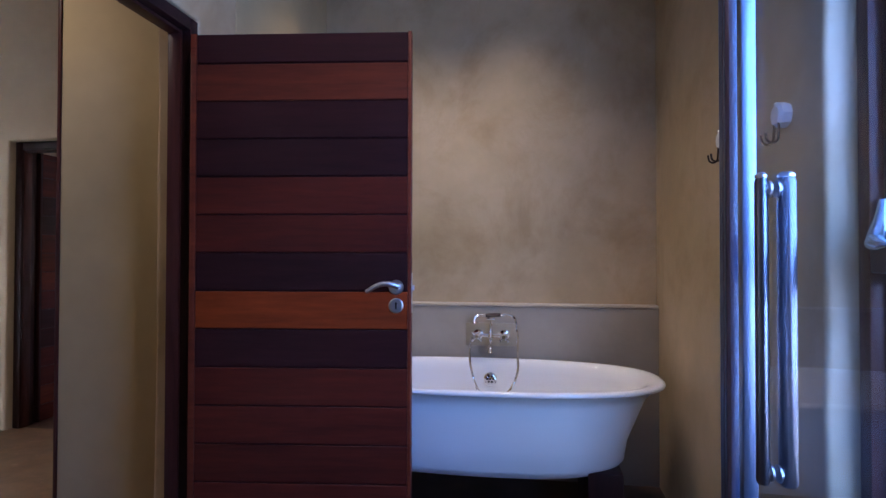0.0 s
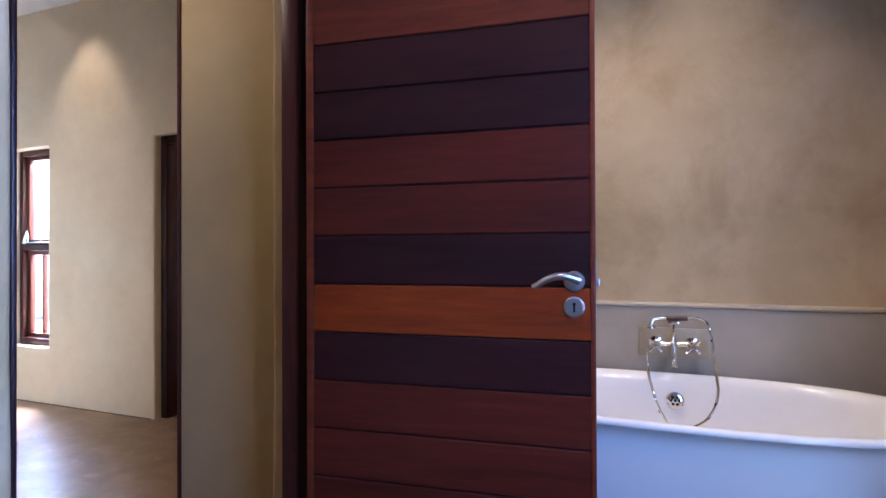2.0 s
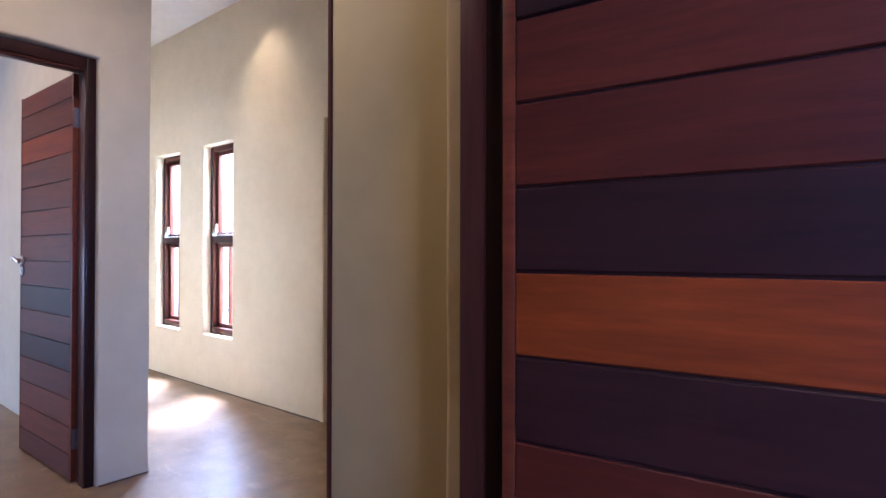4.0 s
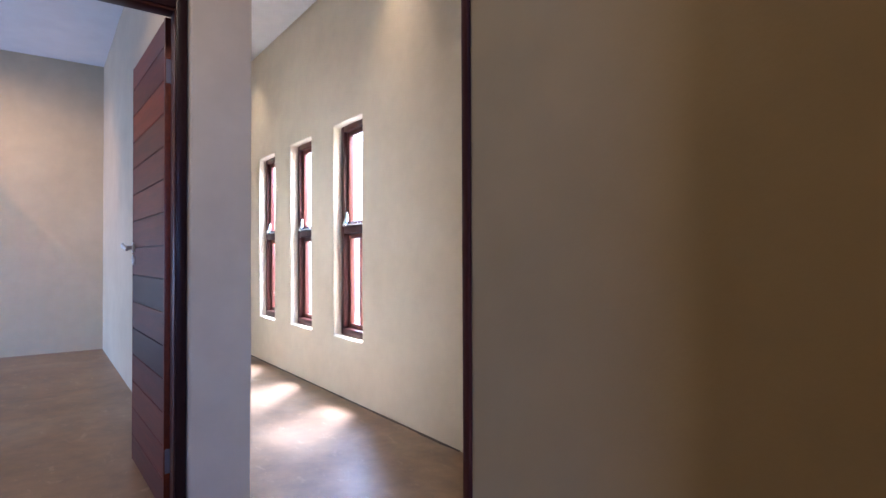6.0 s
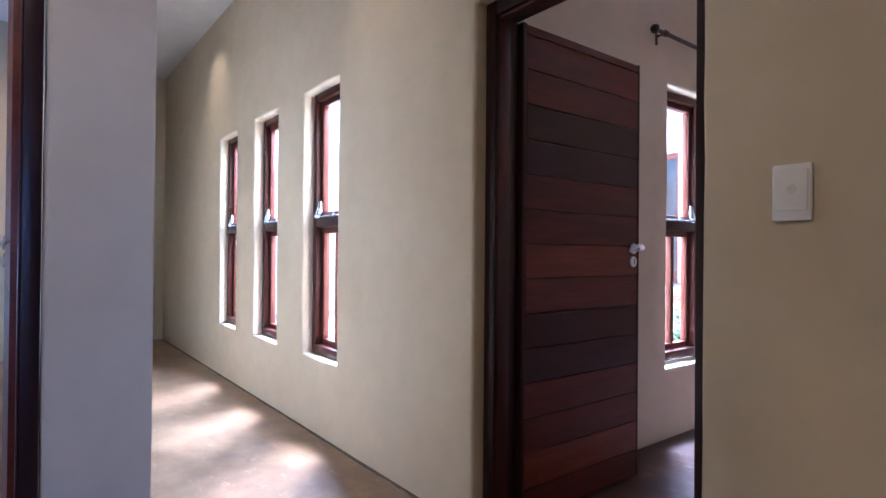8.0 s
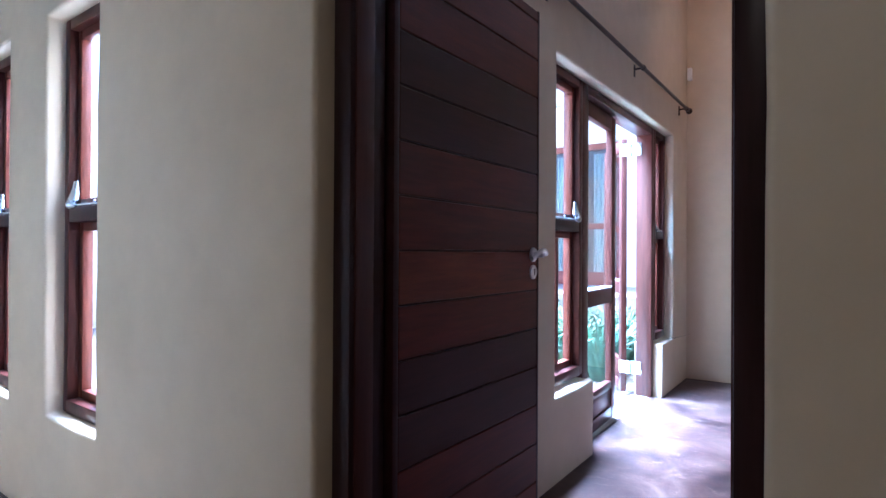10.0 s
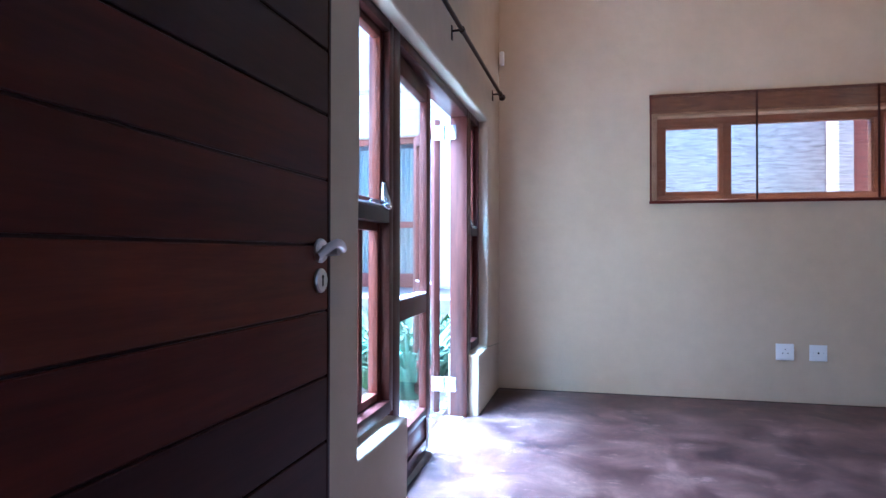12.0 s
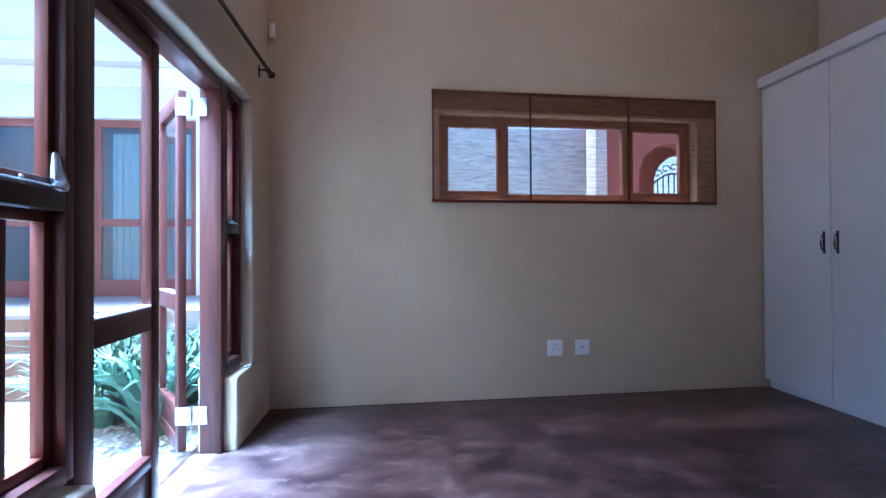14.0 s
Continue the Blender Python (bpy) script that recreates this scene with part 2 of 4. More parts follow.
BLIND = blind_material()
FACADE = plaster("facade_render", (0.80, 0.78, 0.72), (0.74, 0.71, 0.64), 0.85, 0.7)
COOL_WALL = plaster("cool_render", (0.80, 0.93, 0.91), (0.72, 0.87, 0.86), 0.85, 0.9)
RED_WALL = plaster("terracotta_render", (0.42, 0.15, 0.11), (0.34, 0.11, 0.085), 0.8, 1.0)
PAVING = plaster("paving_stone", (0.34, 0.31, 0.27), (0.25, 0.225, 0.195), 0.85, 2.0)
RISER = plaster("riser_render", (0.24, 0.135, 0.075), (0.18, 0.10, 0.055), 0.8, 3.0)
SOIL = plaster("gravel_soil", (0.42, 0.36, 0.28), (0.28, 0.23, 0.17), 0.95, 6.0)
PINK_WOOD = timber("weathered_frame", (0.20, 0.075, 0.06), (0.30, 0.12, 0.10), 0.5, (14, 14, 1.2))
LEAF_A = material("leaf_green", (0.075, 0.17, 0.085), 0.45)[0]
LEAF_B = material("leaf_bluegreen", (0.09, 0.19, 0.13), 0.45)[0]
LEAF_C = material("leaf_silver", (0.26, 0.33, 0.29), 0.6)[0]
PEBBLE = plaster("pebble", (0.60, 0.56, 0.50), (0.42, 0.38, 0.33), 0.8, 12)


def leaf_variation(m, dark, light):
    nt, b = m.node_tree, m.node_tree.nodes["Principled BSDF"]
    geo = nt.nodes.new("ShaderNodeNewGeometry")
    n = noise_node(nt, 9, 3)
    r = ramp_node(nt, geo.outputs["Random Per Island"], [(0, dark), (1, light)])
    r2 = ramp_node(nt, n.outputs[0], [(0.3, (0.75, 0.75, 0.7)), (0.7, (1.15, 1.1, 1.0))])
    nt.links.new(mix_node(nt, r.outputs[0], r2.outputs[0], 1.0, "MULTIPLY"), b.inputs["Base Color"])


leaf_variation(LEAF_A, (0.045, 0.11, 0.05), (0.12, 0.22, 0.10))
leaf_variation(LEAF_B, (0.06, 0.13, 0.09), (0.13, 0.24, 0.17))
leaf_variation(LEAF_C, (0.18, 0.25, 0.21), (0.33, 0.39, 0.36))
# the dimness behind the far windows is put into this dark colour
ROOM_SHADE = material("interior_shade_colour", (0.10, 0.13, 0.16), 0.7)[0]
CURTAIN = material("far_curtain", (0.28, 0.42, 0.45), 0.8)[0]


# ---- mesh helpers ----
def part(name, bm, mat, parent=None, label="", smooth=35):
    me = bpy.data.meshes.new(name)
    bmesh.ops.recalc_face_normals(bm, faces=bm.faces[:])
    bm.to_mesh(me)
    bm.free()
    me.materials.append(mat)
    if smooth:
        me.shade_smooth()
        me.set_sharp_from_angle(angle=radians(smooth))
    ob = new(name, me)
    if parent:
        ob.parent = parent
    if label:
        tagged(ob, label)
    return ob


def thing(name, label, category, group="", at=(0, 0, 0), turn=0):
    ob = new(name)
    ob.empty_display_size = 0.1
    ob.matrix_world = pose(*at, 0, 0, turn)
    return tagged(ob, label, category, group)


def structure(ob):
    return tagged(ob, kind="structure")


def box(bm, x0, x1, y0, y1, z0, z1, bevel=0.0, seg=2):
    tmp = bmesh.new()
    bmesh.ops.create_cube(tmp, size=1)
    for v in tmp.verts:
        v.co = Vector(((x0 + x1) / 2 + v.co.x * (x1 - x0), (y0 + y1) / 2 + v.co.y * (y1 - y0), (z0 + z1) / 2 + v.co.z * (z1 - z0)))
    if bevel:
        bmesh.ops.bevel(tmp, geom=tmp.edges[:], offset=bevel, segments=seg, profile=0.5, affect="EDGES")
    join(bm, tmp)
    return bm


def join(bm, tmp):
    made = {v: bm.verts.new(v.co) for v in tmp.verts}
    for f in tmp.faces:
        bm.faces.new([made[v] for v in f.verts])
    tmp.free()


def boxed(name, mat, parent, dims, bevel=0.003, label="", seg=2):
    return part(name, box(bmesh.new(), *dims, bevel, seg), mat, parent, label)


def tube(bm, points, radii, sides=12, cap=True):
    """A tube along points with a radius for each."""
    rings = []
    up = Vector((0, 0, 1))
    pts = [Vector(p) for p in points]
    for i, p in enumerate(pts):
        d = (pts[min(i + 1, len(pts) - 1)] - pts[max(i - 1, 0)]).normalized()
        side = d.cross(up)
        if side.length < 0.05:
            side = d.cross(Vector((1, 0, 0)))
        side.normalize()
        other = side.cross(d)
        r = radii[i] if isinstance(radii, (list, tuple)) else radii
        rings.append([bm.verts.new(p + (side * math.cos(a) + other * math.sin(a)) * r) for a in [2 * math.pi * k / sides for k in range(sides)]])
    for a, b in zip(rings, rings[1:]):
        for k in range(sides):
            bm.faces.new((a[k], a[(k + 1) % sides], b[(k + 1) % sides], b[k]))
    if cap:
        bm.faces.new(rings[0])
        bm.faces.new(list(reversed(rings[-1])))
    return bm


def disc(bm, centre, axis, profile, sides=24):
    """A turned shape: profile is (along the axis, radius)."""
    c, d = Vector(centre), Vector(axis).normalized()
    s = d.orthogonal().normalized()
    o = d.cross(s)
    rings = [[bm.verts.new(c + d * h + (s * math.cos(2 * math.pi * k / sides) + o * math.sin(2 * math.pi * k / sides)) * max(r, 1e-4)) for k in range(sides)] for h, r in profile]
    for a, b in zip(rings, rings[1:]):
        for k in range(sides):
            bm.faces.new((a[k], a[(k + 1) % sides], b[(k + 1) % sides], b[k]))
    bm.faces.new(rings[0])
    bm.faces.new(list(reversed(rings[-1])))
    return bm


def wall(name, mat, axis, at, thick, lo, hi, z1, holes=(), z0=0.0, bevel=0.014, wobble=0.005):
    """A wall with openings. axis 'x': it runs along x, with its face at y = at; thick is signed. holes: (lo, hi, z0, z1)."""
    step = 0.15
    us = {lo, hi}
    zs = {z0, z1}
    for a, b, c, d in holes:
        us |= {a, b}
        zs |= {c, d}

    def fill(vals):
        vals = sorted(vals)
        out = []
        for a, b in zip(vals, vals[1:]):
            n = max(1, round((b - a) / step))
            out += [a + (b - a) * k / n for k in range(n)]
        return out + [vals[-1]]
    us, zs = fill(us), fill(zs)
    zs = [z for z in zs if z0 - 1e-6 <= z <= z1 + 1e-6]

    def empty(i, k):
        if i < 0 or k < 0 or i >= len(us) - 1 or k >= len(zs) - 1:
            return True
        u, z = (us[i] + us[i + 1]) / 2, (zs[k] + zs[k + 1]) / 2
        return any(a < u < b and c < z < d for a, b, c, d in holes)
    bm = bmesh.new()
    verts = {}

    def V(i, k, s):
        if (i, k, s) not in verts:
            u, z, w = us[i], zs[k], at + (thick if s else 0)
            verts[(i, k, s)] = bm.verts.new((u, w, z) if axis == "x" else (w, u, z))
        return verts[(i, k, s)]
    for i in range(len(us) - 1):
        for k in range(len(zs) - 1):
            if empty(i, k):
                continue
            for s in (0, 1):
                bm.faces.new((V(i, k, s), V(i + 1, k, s), V(i + 1, k + 1, s), V(i, k + 1, s)))
            if empty(i - 1, k):
                bm.faces.new((V(i, k, 0), V(i, k + 1, 0), V(i, k + 1, 1), V(i, k, 1)))
            if empty(i + 1, k):
                bm.faces.new((V(i + 1, k, 0), V(i + 1, k + 1, 0), V(i + 1, k + 1, 1), V(i + 1, k, 1)))
            if empty(i, k - 1):
                bm.faces.new((V(i, k, 0), V(i + 1, k, 0), V(i + 1, k, 1), V(i, k, 1)))
            if empty(i, k + 1):
                bm.faces.new((V(i, k + 1, 0), V(i + 1, k + 1, 0), V(i + 1, k + 1, 1), V(i, k + 1, 1)))
    bmesh.ops.recalc_face_normals(bm, faces=bm.faces[:])
    if bevel:
        edges = []
        for e in bm.edges:
            if len(e.link_faces) == 2 and e.calc_face_angle(0) > 1.0:
                mid = (e.verts[0].co + e.verts[1].co) / 2
                u = mid.x if axis == "x" else mid.y
                if lo + 0.01 < u < hi - 0.01 and z0 + 0.01 < mid.z < z1 - 0.01:
                    edges.append(e)
        if edges:
            bmesh.ops.bevel(bm, geom=edges, offset=bevel, segments=3, profile=0.5, affect="EDGES", clamp_overlap=True)
    if wobble:
        for v in bm.verts:
            if v.co.z > 0.02:
                q = noise.noise_vector(v.co * 1.7) + 0.7 * noise.noise_vector(v.co * 5.5)
                v.co += Vector((q.x, q.y, q.z if z0 + 0.05 < v.co.z < z1 - 0.05 else 0)) * wobble
    return structure(part(name, bm, mat))


def block(name, mat, dims, bevel=0.0):
    return structure(part(name, box(bmesh.new(), *dims, bevel, 3), mat))


# ---- shell of the house ----
H, H2, HB = 3.22, 3.46, 3.33
hall_wall = wall("wall_hall_north", PLASTER_HALL, "x", 4.92, 0.18, -9.6, -1.0, H2 + 0.1, [(-3.76, -2.843, -1, 2.10), (-5.415, -4.935, 0.455, 2.10), (-6.335, -5.855, 0.455, 2.10), (-7.235, -6.755, 0.455, 2.10)])
wall("wall_hall_end", PLASTER_HALL, "y", -9.6, -0.18, 3.5, 5.10, H)
wall("wall_hall_south", PLASTER_HALL, "x", 3.79, -0.14, -9.6, -3.8, HB)
wall("wall_lobby_west", PLASTER_HALL, "y", -3.8, -0.14, 0.9, 3.79, HB, [(2.66, 3.545, -1, 2.138)])
wall("wall_lobby_south", PLASTER_HALL, "x", 0.9, -0.15, -3.95, -1.3, H)
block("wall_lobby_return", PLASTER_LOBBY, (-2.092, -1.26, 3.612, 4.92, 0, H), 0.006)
wall("wall_bath_west", PLASTER_BATH, "y", -1.26, -0.18, -0.5, 3.61, H, [(2.512, 3.36, -1, 2.14)])
wall("wall_bath_east", PLASTER_BATH, "y", 0.675, 0.20, -0.5, 4.70, H, [(1.45, 2.93, 0.55, 2.35)])
wall("wall_bath_south", PLASTER_BATH, "x", -0.5, -0.15, -1.4, 0.86, H)
block("wall_bath_north", PLASTER_BATH, (-1.26, 0.675, 4.675, 4.92, 0, H))
block("wall_bath_dado", PLASTER_DADO, (-1.26, 0.675, 4.62, 4.674, 0, 0.972), 0.004)
# rounded strip, coloured lighter for the light along the dado ledge
block("trim_dado_lit_ledge", PLASTER_LIT_LEDGE, (-1.26, 0.675, 4.614, 4.674, 0.9722, 0.992), 0.009)
wall("wall_bedroom_west", PLASTER_HALL, "y", -9.0, -0.15, -0.2, 3.66, HB)
# the opening is out of view, added to let the blue lamp in
wall("wall_bedroom_south", PLASTER_HALL, "x", -0.05, -0.15, -9.1, -3.9, HB, [(-8.7, -7.1, 0.2, 1.4)])
wall("wall_bedroom_east", PLASTER_HALL, "y", -3.95, 0.15, -0.2, 0.9, HB)
wall("wall_room_west", PLASTER_ROOM, "y", -3.885, -0.22, 5.10, 9.40, H2 + 0.1, [(6.55, 8.885, 0.42, 2.12), (7.06, 8.535, -1, 2.12)])
wall("wall_room_east", PLASTER_ROOM, "y", 0.64, 0.15, 5.10, 9.9, H2 + 0.1)
BACK = math.degrees(math.atan(0.07))
back_wall = wall("wall_room_north", PLASTER_ROOM, "x", 0.0, 0.20, -0.2, 4.75, H2 + 0.1, [(1.25, 3.388, 1.54, 2.205)])
back_wall.matrix_world = pose(-3.885, 9.3546, 0, 0, 0, BACK)

structure(part("floor_hall", box(bmesh.new(), -9.7, -1.35, -0.2, 5.01, -0.2, 0.0), FLOOR_HALL))
structure(part("floor_bath", box(bmesh.new(), -1.35, 0.84, -0.6, 4.92, -0.2, 0.0), FLOOR_BATH))
structure(part("floor_room", box(bmesh.new(), -4.14, 0.8, 5.01, 9.80, -0.2, 0.0), FLOOR_ROOM))
structure(part("ceiling_hall", box(bmesh.new(), -9.8, -3.93, 3.66, 4.915, H, H + 0.2), PAINT_CEILING))
structure(part("ceiling_lobby", box(bmesh.new(), -3.93, 0.85, -0.7, 4.915, H, H + 0.2), PAINT_CEILING))
structure(part("ceiling_bedroom", box(bmesh.new(), -9.3, -3.93, -0.3, 3.66, HB, HB + 0.1), PAINT_CEILING))
structure(part("ceiling_room", box(bmesh.new(), -4.3, 0.85, 4.92, 10.0, H2, H2 + 0.2), PAINT_CEILING))
structure(boxed("cornice_room_west", PAINT_CEILING, None, (-3.885, -3.835, 5.12, 9.3, H2 - 0.06, H2 - 0.002), 0.01))
structure(boxed("trim_lobby_corner", FRAME_WOOD, None, (-2.106, -2.089, 3.606, 3.70, 0, H - 0.002), 0.003))



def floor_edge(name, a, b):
    """A thin dark strip with an uneven edge along the foot of a wall from a to b."""
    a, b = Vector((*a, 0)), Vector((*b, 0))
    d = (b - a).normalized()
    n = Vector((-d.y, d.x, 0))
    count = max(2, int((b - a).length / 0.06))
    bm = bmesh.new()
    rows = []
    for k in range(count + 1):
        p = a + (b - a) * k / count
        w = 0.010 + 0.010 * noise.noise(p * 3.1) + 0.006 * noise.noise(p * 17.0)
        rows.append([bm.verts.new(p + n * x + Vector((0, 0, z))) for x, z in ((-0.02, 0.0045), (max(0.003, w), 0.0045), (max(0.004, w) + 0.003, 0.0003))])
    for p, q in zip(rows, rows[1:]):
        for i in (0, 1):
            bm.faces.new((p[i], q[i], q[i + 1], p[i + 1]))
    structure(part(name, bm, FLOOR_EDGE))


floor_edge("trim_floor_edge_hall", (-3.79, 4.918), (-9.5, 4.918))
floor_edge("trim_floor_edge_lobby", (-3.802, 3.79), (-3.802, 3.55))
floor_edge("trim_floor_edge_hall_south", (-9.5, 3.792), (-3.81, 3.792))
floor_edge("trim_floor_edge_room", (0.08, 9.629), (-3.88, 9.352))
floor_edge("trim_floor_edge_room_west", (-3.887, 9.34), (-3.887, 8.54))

# ---- doors ----
D, M, R, O = WOOD_DARK, WOOD_MID, WOOD_RED, WOOD_ORANGE


def lever(parent, x, side, z):
    """Lever handle and key plate on the face at y = side * 0.02; it points back to the hinge."""
    f = side * 0.021
    bm = disc(bmesh.new(), (x, f, z), (0, side, 0), [(0, 0.026), (0.005, 0.026), (0.009, 0.023), (0.010, 0.012), (0.045, 0.010)])
    part("rose", bm, STEEL, parent, "brushed steel round handle rose")
    pts, rad = [], []
    for k in range(15):
        s = k / 14
        pts.append((x + 0.014 - 0.110 * s, f + side * (0.046 + 0.012 * math.sin(math.pi * s)), z + 0.004 + 0.014 * math.sin(math.pi * min(1, s * 1.05)) - 0.016 * s * s))
        rad.append(0.0105 - 0.003 * s)
    part("lever", tube(bmesh.new(), pts, rad, 12), STEEL, parent, "curved brushed steel lever")
    part("key_plate", disc(bmesh.new(), (x, f, z - 0.064), (0, side, 0), [(0, 0.026), (0.005, 0.026), (0.008, 0.022)]), STEEL, parent, "round steel key plate")
    bm = box(bmesh.new(), x - 0.0025, x + 0.0025, f + side * 0.0082 - 0.0006, f + side * 0.0082 + 0.0006, z - 0.076, z - 0.056)
    disc(bm, (x, f + side * 0.0076, z - 0.056), (0, side, 0), [(0, 0.0042), (0.0014, 0.0042)], 12)
    part("keyhole", bm, BLACK, parent)


def door_leaf(name, label, width, colours, at, turn, handle_z=1.175, height=2.04, front=-1, pitch=0.1344, first=0.0614, edge=None):
    """Hinge at the origin, the leaf runs along local x."""
    root = thing(name, label, "door", "plank doors", at, turn)
    edges = [0.008, first]
    while edges[-1] + pitch < height - 0.03:
        edges.append(edges[-1] + pitch)
    edges.append(height)
    part("core", box(bmesh.new(), 0.006, width - 0.006, -0.014, 0.014, 0.012, height - 0.004), WOOD_DARK, root)
    for k, (a, b) in enumerate(zip(edges, edges[1:])):
        boxed("plank", colours[(len(edges) - 2 - k) % len(colours)], root, (0.0225, width - 0.013, -0.020, 0.020, a + 0.0012, b - 0.0035), 0.0022, "", 1)
    for a, b in ((0, 0.022), (width - 0.0125, width)):
        boxed("edge_strip", edge or WOOD_RED, root, (a, b, -0.0205, 0.0205, 0.006, height), 0.0015)
    for s in (-1, 1):
        lever(root, width - 0.052, s, handle_z)
    bm = box(bmesh.new(), width - 0.001, width + 0.0015, -0.010, 0.010, handle_z - 0.09, handle_z + 0.05)
    box(bm, width, width + 0.009, -0.006, 0.006, handle_z - 0.012, handle_z + 0.006, 0.001)
    part("latch_plate", bm, STEEL, root)
    for z in (0.22, 1.0, 1.85):
        bm = tube(bmesh.new(), [(-0.006, 0.024 * front * -1, z - 0.05), (-0.006, 0.024 * front * -1, z + 0.05)], 0.007, 10)
        box(bm, -0.002, 0.030, 0.0195 * -front, 0.0225 * -front, z - 0.05, z + 0.05)
        if front > 0 and z != 1.0:
            box(bm, -0.0025, 0.0002, -0.017, 0.017, z - 0.05, z + 0.05, 0.0004, 1)
        part("hinge", bm, STEEL, root)
    return root


def door_frame(name, axis, lo, hi, top, w0, w1, stop, parent_label, mat=FRAME_DARK, face=0.058, near=None, far=None):
    """A frame in an opening from lo to hi along the axis, depth from w0 to w1; stop: (depth from, to) of the rebate's stop."""
    root = thing(name, parent_label, "door frame", "door frames")

    def bar(nm, a, b, c, d, z0, z1, m):
        dims = (a, b, c, d, z0, z1) if axis == "x" else (c, d, a, b, z0, z1)
        boxed(nm, m, root, dims, 0.004)
    near = near or face
    edge, proud = far or (face, 0.013)
    bar("jamb", lo, lo + near, w0, w1, 0, top, mat)
    bar("jamb", hi - edge, hi, w0, w1, 0, top, mat)
    bar("head", lo + near, hi - edge, w0, w1, top - face, top, mat)
    s0, s1 = stop
    bar("stop", lo + near, lo + near + 0.006, s0, s1, 0, top - face, FRAME_WOOD)
    bar("stop", hi - edge - proud, hi - edge, s0, s1, 0, top - face, FRAME_WOOD)
    bar("stop", lo + near + 0.006, hi - edge - proud, s0, s1, top - face - 0.013, top - face, FRAME_WOOD)
    return root


door_frame("bath_door_frame", "y", 2.514, 3.355, 2.135, -1.354, -1.268, (-1.352, -1.30), "dark hardwood frame of the bathroom doorway in thick plaster", face=0.045, near=0.010)
door_leaf("bathroom_door", "open dark hardwood plank door with one orange plank and steel lever", 0.79, [D, R, D, D, M, M, D, O, D, M, M, M, M, R, M, D], (-1.232, 3.272, 0), 6.3, 1.150, height=2.05)
door_frame("room_door_frame", "x", -3.755, -2.845, 2.095, 4.972, 5.095, (4.985, 5.05), "dark hardwood frame of the doorway beside the narrow windows", far=(0.045, 0.003))
door_leaf("room_door", "open hardwood plank door of mixed dark and red planks", 0.83, [M, M, M, D, D, M, M, R, M, D, D, M, M, R, M], (-3.70, 5.108, 0), 90, 1.125, pitch=0.1435, first=0.1335, edge=WOOD_DARK)
door_frame("bedroom_door_frame", "y", 2.665, 3.540, 2.132, -3.935, -3.82, (-3.895, -3.825), "dark hardwood frame of the bedroom doorway in the lobby", far=(0.042, 0.005))
door_leaf("bedroom_door", "open plank door with brown, orange and dark planks into bedroom", 0.80, [R, R, O, R, R, R, R, M, D, M, D, M, R, R, R], (-3.945, 3.498, 0), 181.6, 1.12, height=2.075, front=1, pitch=0.1398, first=0.14)


# ---- windows ----
def casement(name, label, lo, hi, z0, z1, place, turn=0, transom=1.28, flip=False, stay=True, sash=None, bar=0.017):
    """A narrow hung window over a fixed light. Local x across, y outward."""
    root = thing(name, label, "window", "narrow windows", place, turn)
    sash = sash or SASH_WOOD
    f = 0.045
    w = hi - lo
    boxed("window_frame", FRAME_WOOD, root, (lo, lo + f, 0, 0.075, z0, z1), 0.004)
    boxed("window_frame", FRAME_WOOD, root, (hi - f, hi, 0, 0.075, z0, z1), 0.004)
    boxed("window_frame", FRAME_WOOD, root, (lo + f, hi - f, 0, 0.075, z1 - f, z1), 0.004)
    boxed("window_sill", FRAME_WOOD, root, (lo + f, hi - f, -0.006, 0.085, z0, z0 + 0.055), 0.004)
    boxed("transom", FRAME_DARK, root, (lo + f, hi - f, 0, 0.075, transom - 0.03, transom + 0.03), 0.004)
    for a, b, c, d, depth in ((lo + f, hi - f, transom + 0.03, z1 - f, 0.03), (lo + f, hi - f, z0 + 0.055, transom - 0.03, 0.04)):
        s = 0.036
        bm = box(bmesh.new(), a + 0.001, a + s, depth, depth + 0.04, c + 0.001, d - 0.001, 0.003)
        box(bm, b - s, b - 0.001, depth, depth + 0.04, c + 0.001, d - 0.001, 0.003)
        box(bm, a + s, b - s, depth, depth + 0.04, d - s, d - 0.001, 0.003)
        box(bm, a + s, b - s, depth, depth + 0.04, c + 0.001, c + s, 0.003)
        sh = part("sash", bm, sash, root)
        pane = part("pane", box(bmesh.new(), a + s - 0.004, b - s + 0.004, depth + 0.018, depth + 0.022, c + s - 0.004, d - s + 0.004), GLASS, sh)
        pane.visible_shadow = False
    if w < 0.6:
        mid = (lo + hi) / 2
        boxed("glazing_bar", sash, root, (mid - bar, mid + bar, 0.041, 0.079, z0 + 0.092, transom - 0.067), 0.003)
    if stay:
        q = -1 if flip else 1
        x = hi - f - 0.014 if flip else lo + f + 0.014
        pts = [(x, 0.024, transom + 0.14), (x, 0.020, transom + 0.09), (x + 0.002 * q, 0.010, transom + 0.055), (x + 0.008 * q, 0.000, transom + 0.040), (x + 0.030 * q, -0.004, transom + 0.036), (x + 0.05 * q, 0.000, transom + 0.036)]
        part("stay_handle", tube(bmesh.new(), pts, [0.012, 0.019, 0.023, 0.021, 0.014, 0.007], 12), STAY, root, "pale metal window stay handle")
        part("stay_bar", tube(bmesh.new(), [(x + 0.02 * q, 0.002, transom + 0.037), ((lo + f + 0.04) if flip else (hi - f - 0.04), 0.004, transom + 0.037)], 0.005, 8), STAY, root)
        part("stay_peg", disc(bmesh.new(), (lo + w * 0.55, 0.01, transom + 0.03), (0, 0, 1), [(0, 0.006), (0.02, 0.006), (0.024, 0.003)], 10), STAY, root)
    return root


